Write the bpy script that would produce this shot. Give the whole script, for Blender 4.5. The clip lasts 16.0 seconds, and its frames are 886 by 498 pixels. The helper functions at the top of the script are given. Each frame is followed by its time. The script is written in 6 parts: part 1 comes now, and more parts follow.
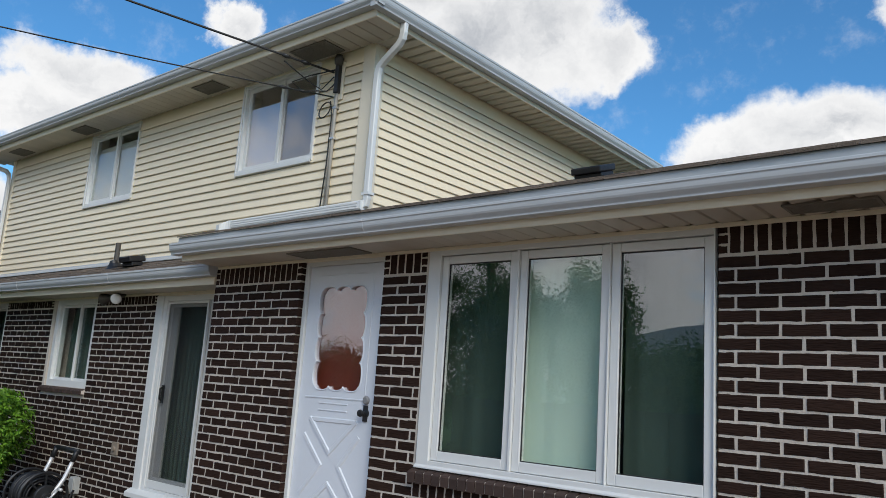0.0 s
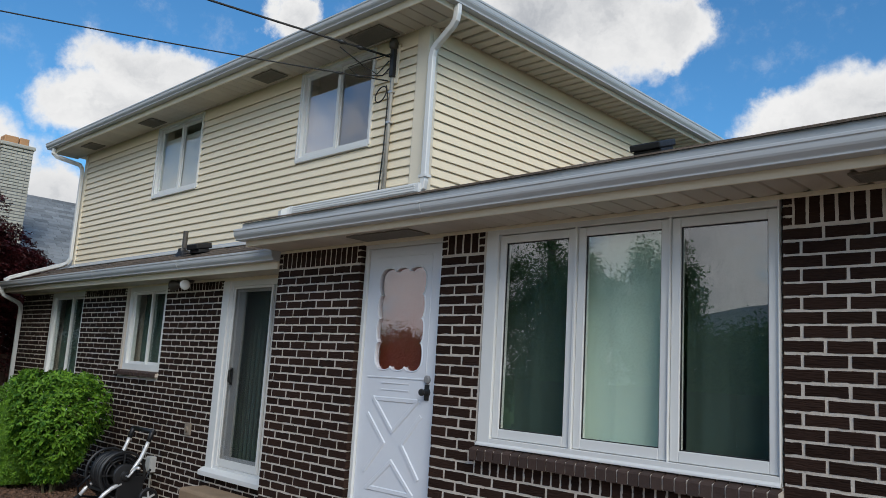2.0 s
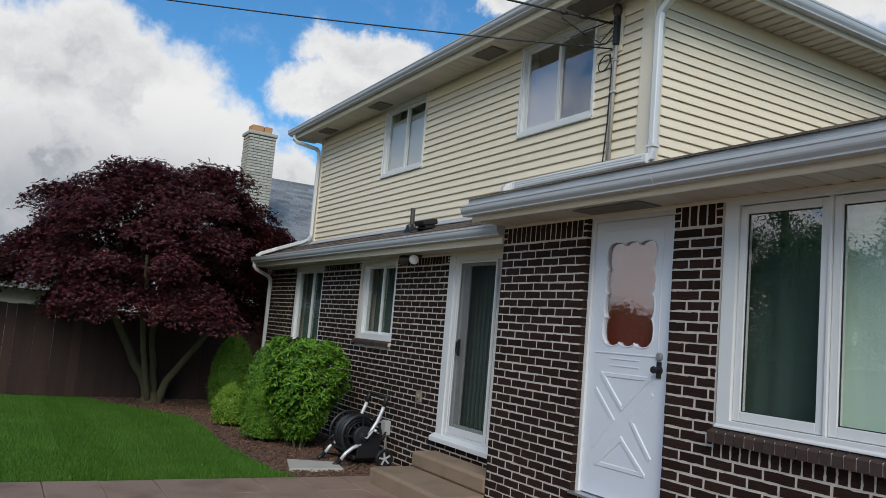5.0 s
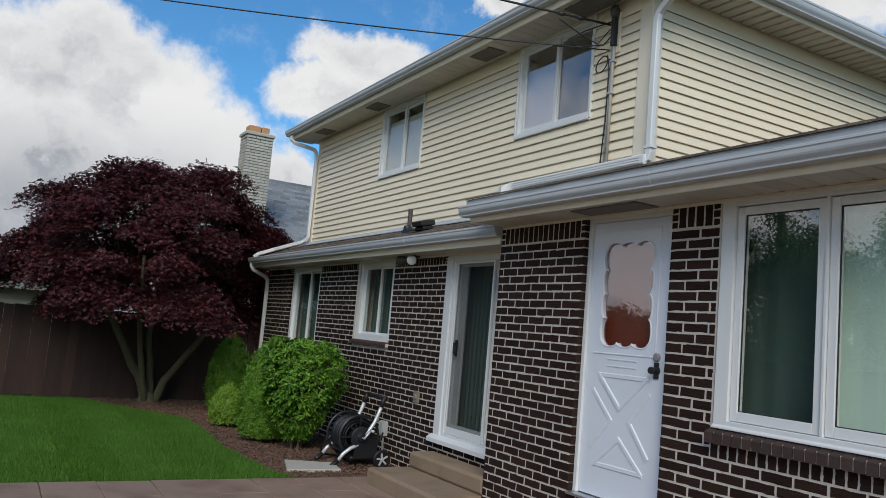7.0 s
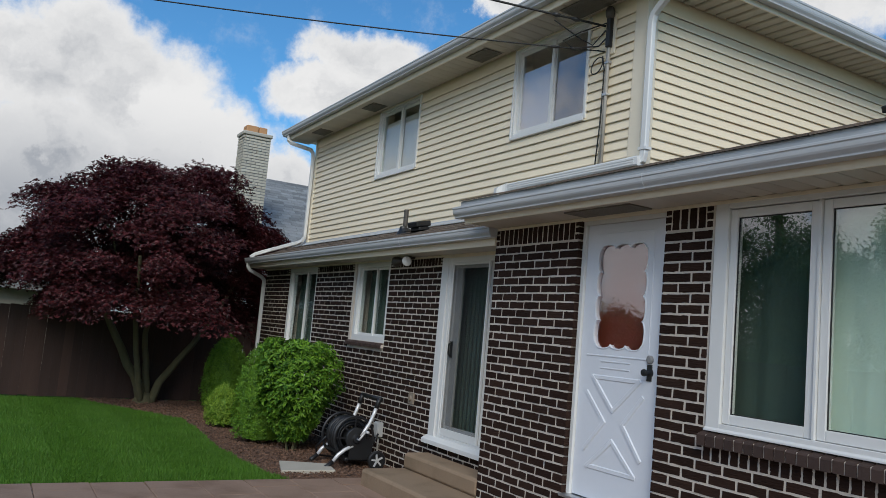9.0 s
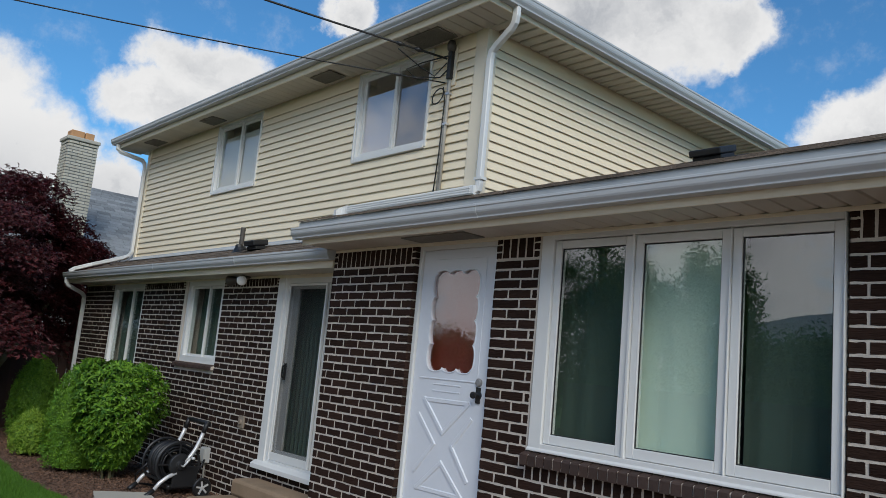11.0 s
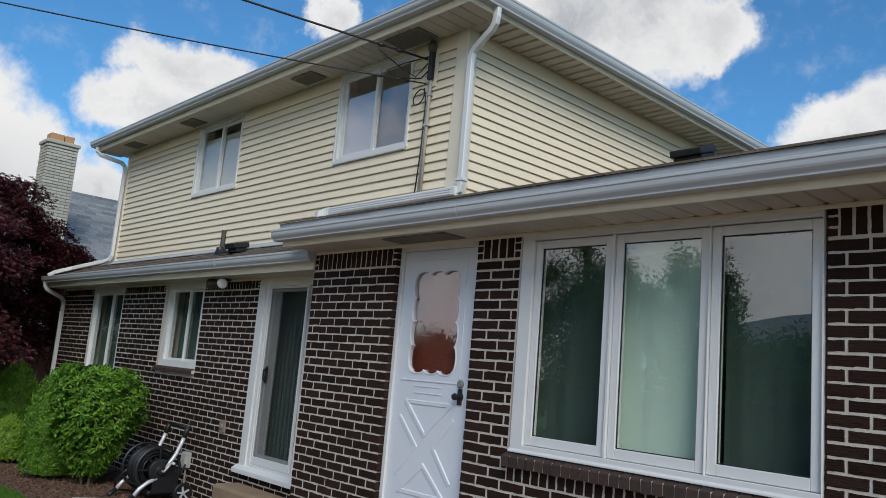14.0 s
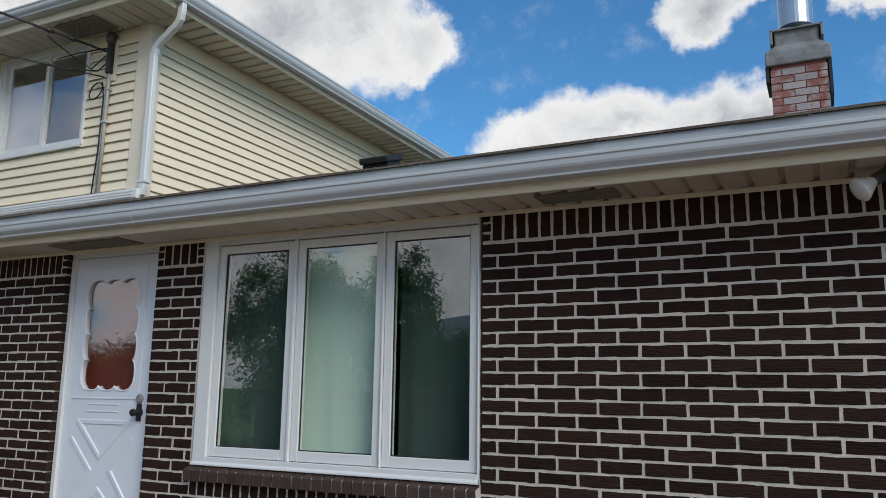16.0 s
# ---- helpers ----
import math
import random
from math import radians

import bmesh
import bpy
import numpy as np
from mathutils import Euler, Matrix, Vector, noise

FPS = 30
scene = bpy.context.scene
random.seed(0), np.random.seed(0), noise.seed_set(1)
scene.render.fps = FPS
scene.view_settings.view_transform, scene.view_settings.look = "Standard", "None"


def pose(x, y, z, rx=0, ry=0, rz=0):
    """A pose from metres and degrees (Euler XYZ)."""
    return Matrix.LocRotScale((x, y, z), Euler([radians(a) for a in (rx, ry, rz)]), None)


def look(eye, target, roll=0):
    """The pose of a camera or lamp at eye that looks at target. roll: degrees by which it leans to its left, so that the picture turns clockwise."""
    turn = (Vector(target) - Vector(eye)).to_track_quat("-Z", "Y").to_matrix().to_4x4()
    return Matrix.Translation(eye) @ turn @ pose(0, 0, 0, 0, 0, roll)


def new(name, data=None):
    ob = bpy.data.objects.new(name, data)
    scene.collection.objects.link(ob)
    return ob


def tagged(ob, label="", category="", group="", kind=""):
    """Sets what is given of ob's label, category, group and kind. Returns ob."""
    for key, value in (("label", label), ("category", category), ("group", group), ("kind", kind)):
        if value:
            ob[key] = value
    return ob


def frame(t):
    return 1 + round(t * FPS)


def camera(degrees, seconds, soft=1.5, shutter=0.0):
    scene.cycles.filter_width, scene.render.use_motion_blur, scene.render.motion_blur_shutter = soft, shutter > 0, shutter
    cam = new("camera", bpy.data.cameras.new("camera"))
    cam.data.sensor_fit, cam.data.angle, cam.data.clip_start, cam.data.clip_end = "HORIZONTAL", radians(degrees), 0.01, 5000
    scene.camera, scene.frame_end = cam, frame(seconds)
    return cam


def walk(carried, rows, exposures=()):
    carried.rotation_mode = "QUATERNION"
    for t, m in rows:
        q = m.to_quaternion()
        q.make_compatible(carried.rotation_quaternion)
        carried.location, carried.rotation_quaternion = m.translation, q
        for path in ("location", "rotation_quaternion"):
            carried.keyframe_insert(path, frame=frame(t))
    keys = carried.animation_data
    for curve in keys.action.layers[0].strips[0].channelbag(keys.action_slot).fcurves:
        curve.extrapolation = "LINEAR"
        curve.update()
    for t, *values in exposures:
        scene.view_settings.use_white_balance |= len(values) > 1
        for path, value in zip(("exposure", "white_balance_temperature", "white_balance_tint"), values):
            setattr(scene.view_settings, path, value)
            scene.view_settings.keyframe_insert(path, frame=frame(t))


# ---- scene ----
cam = camera(59.2, 16.0, soft=0.52)
PATH = [
    (0, (4.704, -3.927, 1.493), (3.43, -2.429, 1.858), 3.9),
    (0.5, (4.71, -3.915, 1.489), (3.354, -2.489, 1.844), 3.8),
    (1, (4.72, -3.909, 1.482), (3.341, -2.504, 1.834), 3.6),
    (1.5, (4.734, -3.927, 1.468), (3.346, -2.525, 1.796), 3.7),
    (2, (4.731, -3.928, 1.46), (3.34, -2.526, 1.776), 3.5),
    (2.5, (4.708, -3.953, 1.471), (3.184, -2.692, 1.767), 3.9),
    (3, (4.663, -3.961, 1.463), (3.006, -2.874, 1.733), 4.6),
    (3.5, (4.647, -3.985, 1.46), (2.92, -2.998, 1.675), 4.8),
    (4, (4.643, -3.98, 1.452), (2.91, -3.005, 1.662), 4.9),
    (6.5, (4.647, -4.003, 1.452), (2.932, -2.997, 1.668), 5.1),
    (7, (4.646, -3.999, 1.449), (2.923, -3.006, 1.664), 5.0),
    (7.5, (4.648, -3.972, 1.448), (2.922, -2.984, 1.661), 4.7),
    (8, (4.643, -3.966, 1.45), (2.918, -2.976, 1.664), 4.5),
    (8.5, (4.638, -3.957, 1.456), (2.913, -2.968, 1.671), 4.6),
    (9, (4.659, -3.959, 1.466), (2.937, -2.964, 1.681), 5.1),
    (9.5, (4.692, -3.968, 1.482), (3.075, -2.815, 1.718), 5.4),
    (10, (4.707, -3.969, 1.485), (3.175, -2.713, 1.762), 5.3),
    (12.5, (4.718, -3.965, 1.472), (3.255, -2.636, 1.78), 5.3),
    (13, (4.717, -3.953, 1.465), (3.256, -2.622, 1.774), 5.2),
    (13.5, (4.72, -3.928, 1.469), (3.263, -2.594, 1.782), 4.9),
    (14, (4.715, -3.922, 1.478), (3.262, -2.584, 1.792), 4.9),
    (14.5, (4.761, -3.913, 1.488), (3.403, -2.482, 1.815), 4.3),
    (15, (4.769, -3.903, 1.487), (3.475, -2.417, 1.826), 3.3),
    (15.5, (4.829, -3.884, 1.493), (3.716, -2.26, 1.844), 2.1),
    (16, (4.887, -3.849, 1.495), (4.017, -2.084, 1.852), 0.8),
]
walk(cam, [(t, look(eye, target, roll)) for t, eye, target, roll in PATH],
     exposures=[(0, 0.04), (1.5, -0.12), (2.5, -0.06), (4, -0.11), (9, -0.15), (10, -0.15), (13.5, -0.13), (16, -0.06)])

# ---- light ----
world = bpy.data.worlds.new("world")
scene.world = world
world.use_nodes = True
SUN_EL, SUN_AZ = 38.0, 124.0   # degrees; azimuth clockwise from +y


def build_sky():
    nt = world.node_tree
    nt.nodes.clear()
    N, L = nt.nodes.new, nt.links.new
    out, bg = N("ShaderNodeOutputWorld"), N("ShaderNodeBackground")
    tc = N("ShaderNodeTexCoord")
    sky = N("ShaderNodeTexSky")
    sky.sky_type, sky.sun_disc = "NISHITA", False
    sky.sun_elevation, sky.sun_rotation = radians(SUN_EL), radians(SUN_AZ)
    sky.ozone_density, sky.dust_density = 3.0, 0.4
    L(tc.outputs["Generated"], sky.inputs["Vector"])

    def vmath(op, a, b=None):
        n = N("ShaderNodeVectorMath")
        n.operation = op
        for i, v in enumerate((a, b)):
            if v is None:
                continue
            if isinstance(v, (tuple, list)):
                n.inputs[i].default_value = v
            else:
                L(v, n.inputs[i])
        return n

    def fmath(op, a, b=0.0, c=None, clamp=False):
        n = N("ShaderNodeMath")
        n.operation, n.use_clamp = op, clamp
        for i, v in enumerate((a, b, c)):
            if v is None:
                continue
            if isinstance(v, (int, float)):
                n.inputs[i].default_value = v
            else:
                L(v, n.inputs[i])
        return n.outputs[0]

    def fbm(scale, detail, vec, rough=0.6):
        n = N("ShaderNodeTexNoise")
        n.inputs["Scale"].default_value, n.inputs["Detail"].default_value = scale, detail
        n.inputs["Roughness"].default_value = rough
        L(vec, n.inputs["Vector"])
        return n

    direction = tc.outputs["Generated"]
    flat = vmath("MULTIPLY", direction, (1, 1, 1.5)).outputs[0]
    warp = fbm(7.0, 7, direction, 0.62)
    shift = vmath("MULTIPLY", vmath("SUBTRACT", warp.outputs["Color"], (0.5, 0.5, 0.5)).outputs[0], (0.17, 0.17, 0.2)).outputs[0]
    bent = vmath("ADD", flat, shift).outputs[0]
    puffs = [  # direction and radius of each cloud puff
        ((-0.966, 0.0, 0.255), 0.13), ((-0.953, 0.06, 0.275), 0.11), ((-0.955, 0.125, 0.235), 0.13), ((-0.95, 0.19, 0.20), 0.12), ((-0.98, 0.05, 0.14), 0.18),
        ((-0.965, 0.15, 0.11), 0.17), ((-0.97, -0.14, 0.2), 0.2), ((-0.866, 0.36, 0.335), 0.075), ((-0.862, 0.40, 0.30), 0.085),
        ((-0.90, 0.335, 0.28), 0.085), ((-0.935, 0.31, 0.16), 0.085), ((-0.77, 0.49, 0.40), 0.05), ((-0.90, 0.22, 0.40), 0.04),
        ((-0.50, 0.745, 0.44), 0.12), ((-0.57, 0.70, 0.435), 0.12), ((-0.43, 0.786, 0.43), 0.07), ((-0.62, 0.62, 0.50), 0.12),
        ((-0.47, 0.71, 0.53), 0.10), ((-0.315, 0.90, 0.30), 0.085), ((-0.22, 0.915, 0.315), 0.12), ((-0.12, 0.938, 0.315), 0.105),
        ((-0.06, 0.942, 0.315), 0.07), ((-0.11, 0.888, 0.452), 0.07), ((-0.05, 0.885, 0.462), 0.05), ((0.07, 0.9, 0.43), 0.06),
        ((-0.99, -0.05, 0.02), 0.24), ((-0.97, 0.2, 0.01), 0.2), ((-0.9, -0.4, 0.05), 0.3), ((0.3, 0.8, 0.45), 0.2), ((0.3, 0.93, 0.2), 0.12)]
    dens = None
    for (x, y, z), r in puffs:
        d = vmath("DISTANCE", bent, (x, y, z * 1.5)).outputs["Value"]
        v = fmath("MULTIPLY_ADD", d, -1.0 / r, 1.0)
        dens = v if dens is None else fmath("MAXIMUM", dens, v)
    # broken cloud over the rest of the sky
    sep = N("ShaderNodeSeparateXYZ")
    L(direction, sep.inputs[0])
    rest = fbm(2.6, 8, vmath("ADD", bent, (3.1, 1.7, 0.4)).outputs[0])
    away = fmath("MULTIPLY_ADD", sep.outputs["Y"], -2.0, 0.2, clamp=True)
    restd = fmath("MULTIPLY", fmath("MULTIPLY_ADD", rest.outputs["Fac"], 3.0, -0.95), fmath("MULTIPLY", away, fmath("MULTIPLY_ADD", sep.outputs["Z"], -2.8, 1.15, clamp=True)))
    dens = fmath("MAXIMUM", dens, restd)
    fine = fbm(22.0, 6, direction, 0.65)
    dens = fmath("ADD", dens, fmath("MULTIPLY_ADD", fine.outputs["Fac"], 0.5, -0.25))
    mask = fmath("MULTIPLY", dens, 2.3, clamp=True)
    ramp = N("ShaderNodeValToRGB")
    ramp.color_ramp.interpolation = "EASE"
    ramp.color_ramp.elements[0].color = (0, 0, 0, 1)
    ramp.color_ramp.elements[1].color = (1, 1, 1, 1)
    ramp.color_ramp.elements[1].position = 0.9
    L(mask, ramp.inputs[0])
    # bright rims and tops, grey bellies
    low = fbm(5.0, 5, vmath("ADD", bent, (0, 0, 0.13)).outputs[0])
    belly = fmath("MULTIPLY", fmath("MULTIPLY_ADD", dens, 1.5, -0.35, clamp=True), fmath("MULTIPLY_ADD", low.outputs["Fac"], 4.0, -1.5, clamp=True))
    bank = fmath("MULTIPLY", fmath("MULTIPLY_ADD", sep.outputs["Z"], -7.0, 1.75, clamp=True), fmath("MULTIPLY_ADD", sep.outputs["X"], -6.0, -4.9, clamp=True))
    under = fmath("MULTIPLY", fmath("MULTIPLY", bank, fmath("MULTIPLY_ADD", dens, 1.6, 0.1, clamp=True)), fmath("MULTIPLY_ADD", low.outputs["Fac"], 1.8, 0.05, clamp=True))
    belly = fmath("MAXIMUM", belly, under)
    tone = N("ShaderNodeMix")
    tone.data_type = "RGBA"
    tone.inputs[6].default_value, tone.inputs[7].default_value = (1.0, 1.0, 1.0, 1), (0.45, 0.48, 0.53, 1)
    L(belly, tone.inputs[0])
    strength = vmath("MULTIPLY", sky.outputs["Color"], (SKY_GAIN * 0.50, SKY_GAIN * 0.97, SKY_GAIN * 1.20)).outputs[0]
    glow = vmath("MULTIPLY", tone.outputs[2], (CLOUD_GAIN, CLOUD_GAIN, CLOUD_GAIN)).outputs[0]
    mix = N("ShaderNodeMix")
    mix.data_type = "RGBA"
    L(ramp.outputs[0], mix.inputs[0])
    L(strength, mix.inputs[6])
    L(glow, mix.inputs[7])
    L(mix.outputs[2], bg.inputs["Color"])
    bg.inputs["Strength"].default_value = 1.0
    L(bg.outputs[0], out.inputs[0])


SKY_GAIN, CLOUD_GAIN = 0.13, 0.93
build_sky()
sun_data = bpy.data.lights.new("sun", "SUN")
sun_data.energy, sun_data.angle, sun_data.color = 2.6, radians(34), (1.0, 0.945, 0.85)
sun = new("sun", sun_data)
_az, _el = radians(SUN_AZ), radians(SUN_EL)
sun.matrix_world = look((0, 0, 20), (-20 * math.sin(_az) * math.cos(_el), -20 * math.cos(_az) * math.cos(_el), 20 - 20 * math.sin(_el)))


# ---- materials ----
def material(name, color, rough=0.6, metal=0.0, vary=0.12, scale=4.0, grain=0.0, grain_scale=120.0, bump=0.0, bump_scale=60.0,
             random=0.0, island=0.0, stretch=(1, 1, 1), stain_glint=None, stain_glint_amount=0.0, spec=0.5, sheen=0.0):
    """Principled surface with large blotches, fine grain, bump, and tone that differs from piece to piece."""
    m = bpy.data.materials.new(name)
    m.use_nodes = True
    nt = m.node_tree
    N, L = nt.nodes.new, nt.links.new
    p = nt.nodes["Principled BSDF"]
    p.inputs["Metallic"].default_value = metal
    p.inputs["Specular IOR Level"].default_value = spec
    tc = N("ShaderNodeTexCoord")
    geo = N("ShaderNodeNewGeometry")
    mp = N("ShaderNodeMapping")
    mp.inputs["Scale"].default_value = stretch
    L(geo.outputs["Position"], mp.inputs["Vector"])

    def noise_tex(sc, detail=4):
        n = N("ShaderNodeTexNoise")
        n.inputs["Scale"].default_value, n.inputs["Detail"].default_value = sc, detail
        L(mp.outputs[0], n.inputs["Vector"])
        return n.outputs["Fac"]

    def mul(a, b, add=0.0):
        n = N("ShaderNodeMath")
        n.operation = "MULTIPLY_ADD"
        L(a, n.inputs[0])
        n.inputs[1].default_value, n.inputs[2].default_value = b, add
        return n.outputs[0]

    def plus(a, b):
        n = N("ShaderNodeMath")
        L(a, n.inputs[0])
        L(b, n.inputs[1])
        return n.outputs[0]

    value = mul(noise_tex(scale), 2 * vary, 1 - vary)
    if grain:
        value = plus(value, mul(noise_tex(grain_scale, 3), 2 * grain, -grain))
    if random:
        info = N("ShaderNodeObjectInfo")
        value = plus(value, mul(info.outputs["Random"], 2 * random, -random))
    if island:
        value = plus(value, mul(geo.outputs["Random Per Island"], 2 * island, -island))
    hsv = N("ShaderNodeHueSaturation")
    hsv.inputs["Color"].default_value = (*color, 1)
    L(value, hsv.inputs["Value"])
    colour = hsv.outputs[0]
    if stain_glint:
        st = N("ShaderNodeMix")
        st.data_type = "RGBA"
        ramp = mul(noise_tex(scale * 1.7, 6), 4.0, -2.0 + stain_glint_amount * 2)
        clampn = N("ShaderNodeClamp")
        L(ramp, clampn.inputs[0])
        L(clampn.outputs[0], st.inputs[0])
        L(colour, st.inputs[6])
        st.inputs[7].default_value = (*stain_glint, 1)
        colour = st.outputs[2]
    L(colour, p.inputs["Base Color"])
    L(mul(noise_tex(scale * 3), 0.2, rough - 0.1), p.inputs["Roughness"])
    if bump:
        b = N("ShaderNodeBump")
        b.inputs["Strength"].default_value, b.inputs["Distance"].default_value = bump, 0.01
        L(noise_tex(bump_scale, 5), b.inputs["Height"])
        L(b.outputs[0], p.inputs["Normal"])
    if sheen:
        p.inputs["Sheen Weight"].default_value = sheen
    return m


def leaf_material(name, color, color2, vary=0.25, rough=0.5, through_light=0.35):
    m = bpy.data.materials.new(name)
    m.use_nodes = True
    nt = m.node_tree
    N, L = nt.nodes.new, nt.links.new
    p = nt.nodes["Principled BSDF"]
    geo = N("ShaderNodeNewGeometry")
    mix = N("ShaderNodeMix")
    mix.data_type = "RGBA"
    mix.inputs[6].default_value, mix.inputs[7].default_value = (*color, 1), (*color2, 1)
    L(geo.outputs["Random Per Island"], mix.inputs[0])
    n = N("ShaderNodeTexNoise")
    n.inputs["Scale"].default_value = 2.5
    L(geo.outputs["Position"], n.inputs["Vector"])
    hsv = N("ShaderNodeHueSaturation")
    ma = N("ShaderNodeMath")
    ma.operation = "MULTIPLY_ADD"
    ma.inputs[1].default_value, ma.inputs[2].default_value = 2 * vary, 1 - vary
    L(n.outputs["Fac"], ma.inputs[0])
    L(ma.outputs[0], hsv.inputs["Value"])
    L(mix.outputs[2], hsv.inputs["Color"])
    L(hsv.outputs[0], p.inputs["Base Color"])
    p.inputs["Roughness"].default_value = rough
    p.inputs["Specular IOR Level"].default_value = 0.3
    tr = N("ShaderNodeBsdfTranslucent")
    L(hsv.outputs[0], tr.inputs["Color"])
    ms = N("ShaderNodeMixShader")
    ms.inputs[0].default_value = through_light
    L(p.outputs[0], ms.inputs[1])
    L(tr.outputs[0], ms.inputs[2])
    L(ms.outputs[0], nt.nodes["Material Output"].inputs["Surface"])
    return m


def glass_material(name, tint, face_on=0.06, rough=0.0):
    """A pane: clear with a tint, mirroring more at a slant."""
    m = bpy.data.materials.new(name)
    m.use_nodes = True
    nt = m.node_tree
    N, L = nt.nodes.new, nt.links.new
    nt.nodes.remove(nt.nodes["Principled BSDF"])
    tr, gl, fr, ms = N("ShaderNodeBsdfTransparent"), N("ShaderNodeBsdfGlossy"), N("ShaderNodeLayerWeight"), N("ShaderNodeMixShader")
    tr.inputs[0].default_value = (*tint, 1)
    gl.inputs["Color"].default_value = (0.97, 0.95, 1.0, 1)
    gl.inputs["Roughness"].default_value = rough
    fr.inputs["Blend"].default_value = 0.5
    power, share = N("ShaderNodeMath"), N("ShaderNodeMath")
    power.operation, share.operation = "POWER", "MULTIPLY_ADD"
    power.inputs[1].default_value = 5.0
    share.inputs[1].default_value, share.inputs[2].default_value = 1 - face_on, face_on
    L(fr.outputs["Facing"], power.inputs[0])
    L(power.outputs[0], share.inputs[0])
    geo, n, b = N("ShaderNodeNewGeometry"), N("ShaderNodeTexNoise"), N("ShaderNodeBump")
    n.inputs["Scale"].default_value = 1.6
    L(geo.outputs["Position"], n.inputs["Vector"])
    L(n.outputs["Fac"], b.inputs["Height"])
    b.inputs["Strength"].default_value, b.inputs["Distance"].default_value = 0.05, 0.02
    L(b.outputs[0], gl.inputs["Normal"])
    L(share.outputs[0], ms.inputs[0])
    L(tr.outputs[0], ms.inputs[1])
    L(gl.outputs[0], ms.inputs[2])
    L(ms.outputs[0], nt.nodes["Material Output"].inputs["Surface"])
    return m


# Pale speckles in the brick colour paint highlights of the rugged face.
M_BRICK = material("dark_brown_brick", (0.026, 0.0140, 0.0102), 0.8, vary=0.3, scale=9, grain=0.5, grain_scale=60, bump=1.0, bump_scale=48,
                   random=0.28, island=0.28, stretch=(0.35, 1, 2.6), spec=0.12, stain_glint=(0.060, 0.044, 0.037), stain_glint_amount=-0.34)
M_SILL_BRICK = material("brown_sill_brick", (0.046, 0.027, 0.021), 0.75, vary=0.2, scale=8, grain=0.2, grain_scale=90, bump=0.5, bump_scale=80, random=0.2, island=0.2)
M_MORTAR = material("grey_mortar", (0.56, 0.50, 0.435), 0.9, vary=0.15, scale=3, grain=0.15, grain_scale=150, bump=0.5, bump_scale=110)
M_SIDING = material("cream_vinyl_siding", (0.86, 0.745, 0.545), 0.45, vary=0.035, scale=1.2, grain=0.02, grain_scale=60, bump=0.08, bump_scale=30,
                    random=0.02, stretch=(0.3, 0.3, 4))
M_CREAM = material("cream_trim_paint", (0.78, 0.70, 0.55), 0.5, vary=0.05, scale=2, bump=0.05)
M_WHITE = material("white_window_vinyl", (0.70, 0.705, 0.69), 0.4, vary=0.04, scale=3, bump=0.02)
M_GUTTER = material("white_gutter_aluminium", (0.47, 0.485, 0.495), 0.35, vary=0.07, scale=1.5, grain=0.03, grain_scale=20, stretch=(0.3, 1, 1), stain_glint=(0.5, 0.5, 0.48), stain_glint_amount=-0.35)
M_SOFFIT = material("beige_soffit_panel", (0.50, 0.46, 0.38), 0.55, vary=0.08, scale=2, bump=0.05, random=0.05)
M_VENT = material("brown_soffit_vent", (0.19, 0.175, 0.145), 0.7, vary=0.15, scale=12, bump=0.4, bump_scale=200)
M_SHINGLE = material("brown_asphalt_shingle", (0.15, 0.115, 0.088), 0.95, vary=0.25, scale=6, grain=0.4, grain_scale=220, bump=0.8, bump_scale=200, island=0.3)
M_GREYSHINGLE = material("grey_asphalt_shingle", (0.21, 0.215, 0.215), 0.95, vary=0.25, scale=4, grain=0.3, grain_scale=30, bump=0.6, bump_scale=60, island=0.3)
M_BLACK = material("black_plastic", (0.014, 0.014, 0.015), 0.42, vary=0.2, scale=8, bump=0.1)
M_RUBBER = material("black_rubber_hose", (0.010, 0.010, 0.012), 0.4, vary=0.2, scale=10)
M_SILVER = material("silver_painted_tube", (0.62, 0.62, 0.62), 0.35, metal=0.3, vary=0.06, scale=8)
M_STEEL = material("galvanised_steel", (0.55, 0.56, 0.57), 0.35, metal=0.9, vary=0.15, scale=6, grain=0.06, grain_scale=40)
M_LEADGREY = material("weathered_grey_flashing", (0.22, 0.22, 0.22), 0.65, vary=0.2, scale=4, grain=0.1, grain_scale=40, bump=0.4, bump_scale=25, stain_glint=(0.12, 0.115, 0.11), stain_glint_amount=0.0)
M_DOOR = material("white_painted_door", (0.70, 0.73, 0.78), 0.4, vary=0.03, scale=3, grain=0.015, grain_scale=40, bump=0.04)
M_REDWOOD = material("red_stained_inner_door", (0.20, 0.042, 0.026), 0.5, vary=0.12, scale=3, grain=0.08, grain_scale=20, stretch=(4, 1, 0.4))
M_CONCRETE = material("tan_stamped_concrete", (0.29, 0.19, 0.135), 0.75, vary=0.14, scale=1.4, grain=0.12, grain_scale=60, bump=0.35, bump_scale=25, stain_glint=(0.19, 0.115, 0.075), stain_glint_amount=0.0)
M_STEP = material("tan_concrete_step", (0.27, 0.19, 0.122), 0.8, vary=0.14, scale=2.2, grain=0.12, grain_scale=80, bump=0.35, bump_scale=60, stain_glint=(0.20, 0.14, 0.085), stain_glint_amount=-0.02)
M_PAD = material("pale_concrete_pad", (0.46, 0.42, 0.35), 0.85, vary=0.1, scale=5, grain=0.1, grain_scale=80, bump=0.3)
M_LAWNSOIL = material("turf", (0.045, 0.115, 0.014), 0.9, vary=0.3, scale=1.2, grain=0.4, grain_scale=60, bump=0.8, bump_scale=70)
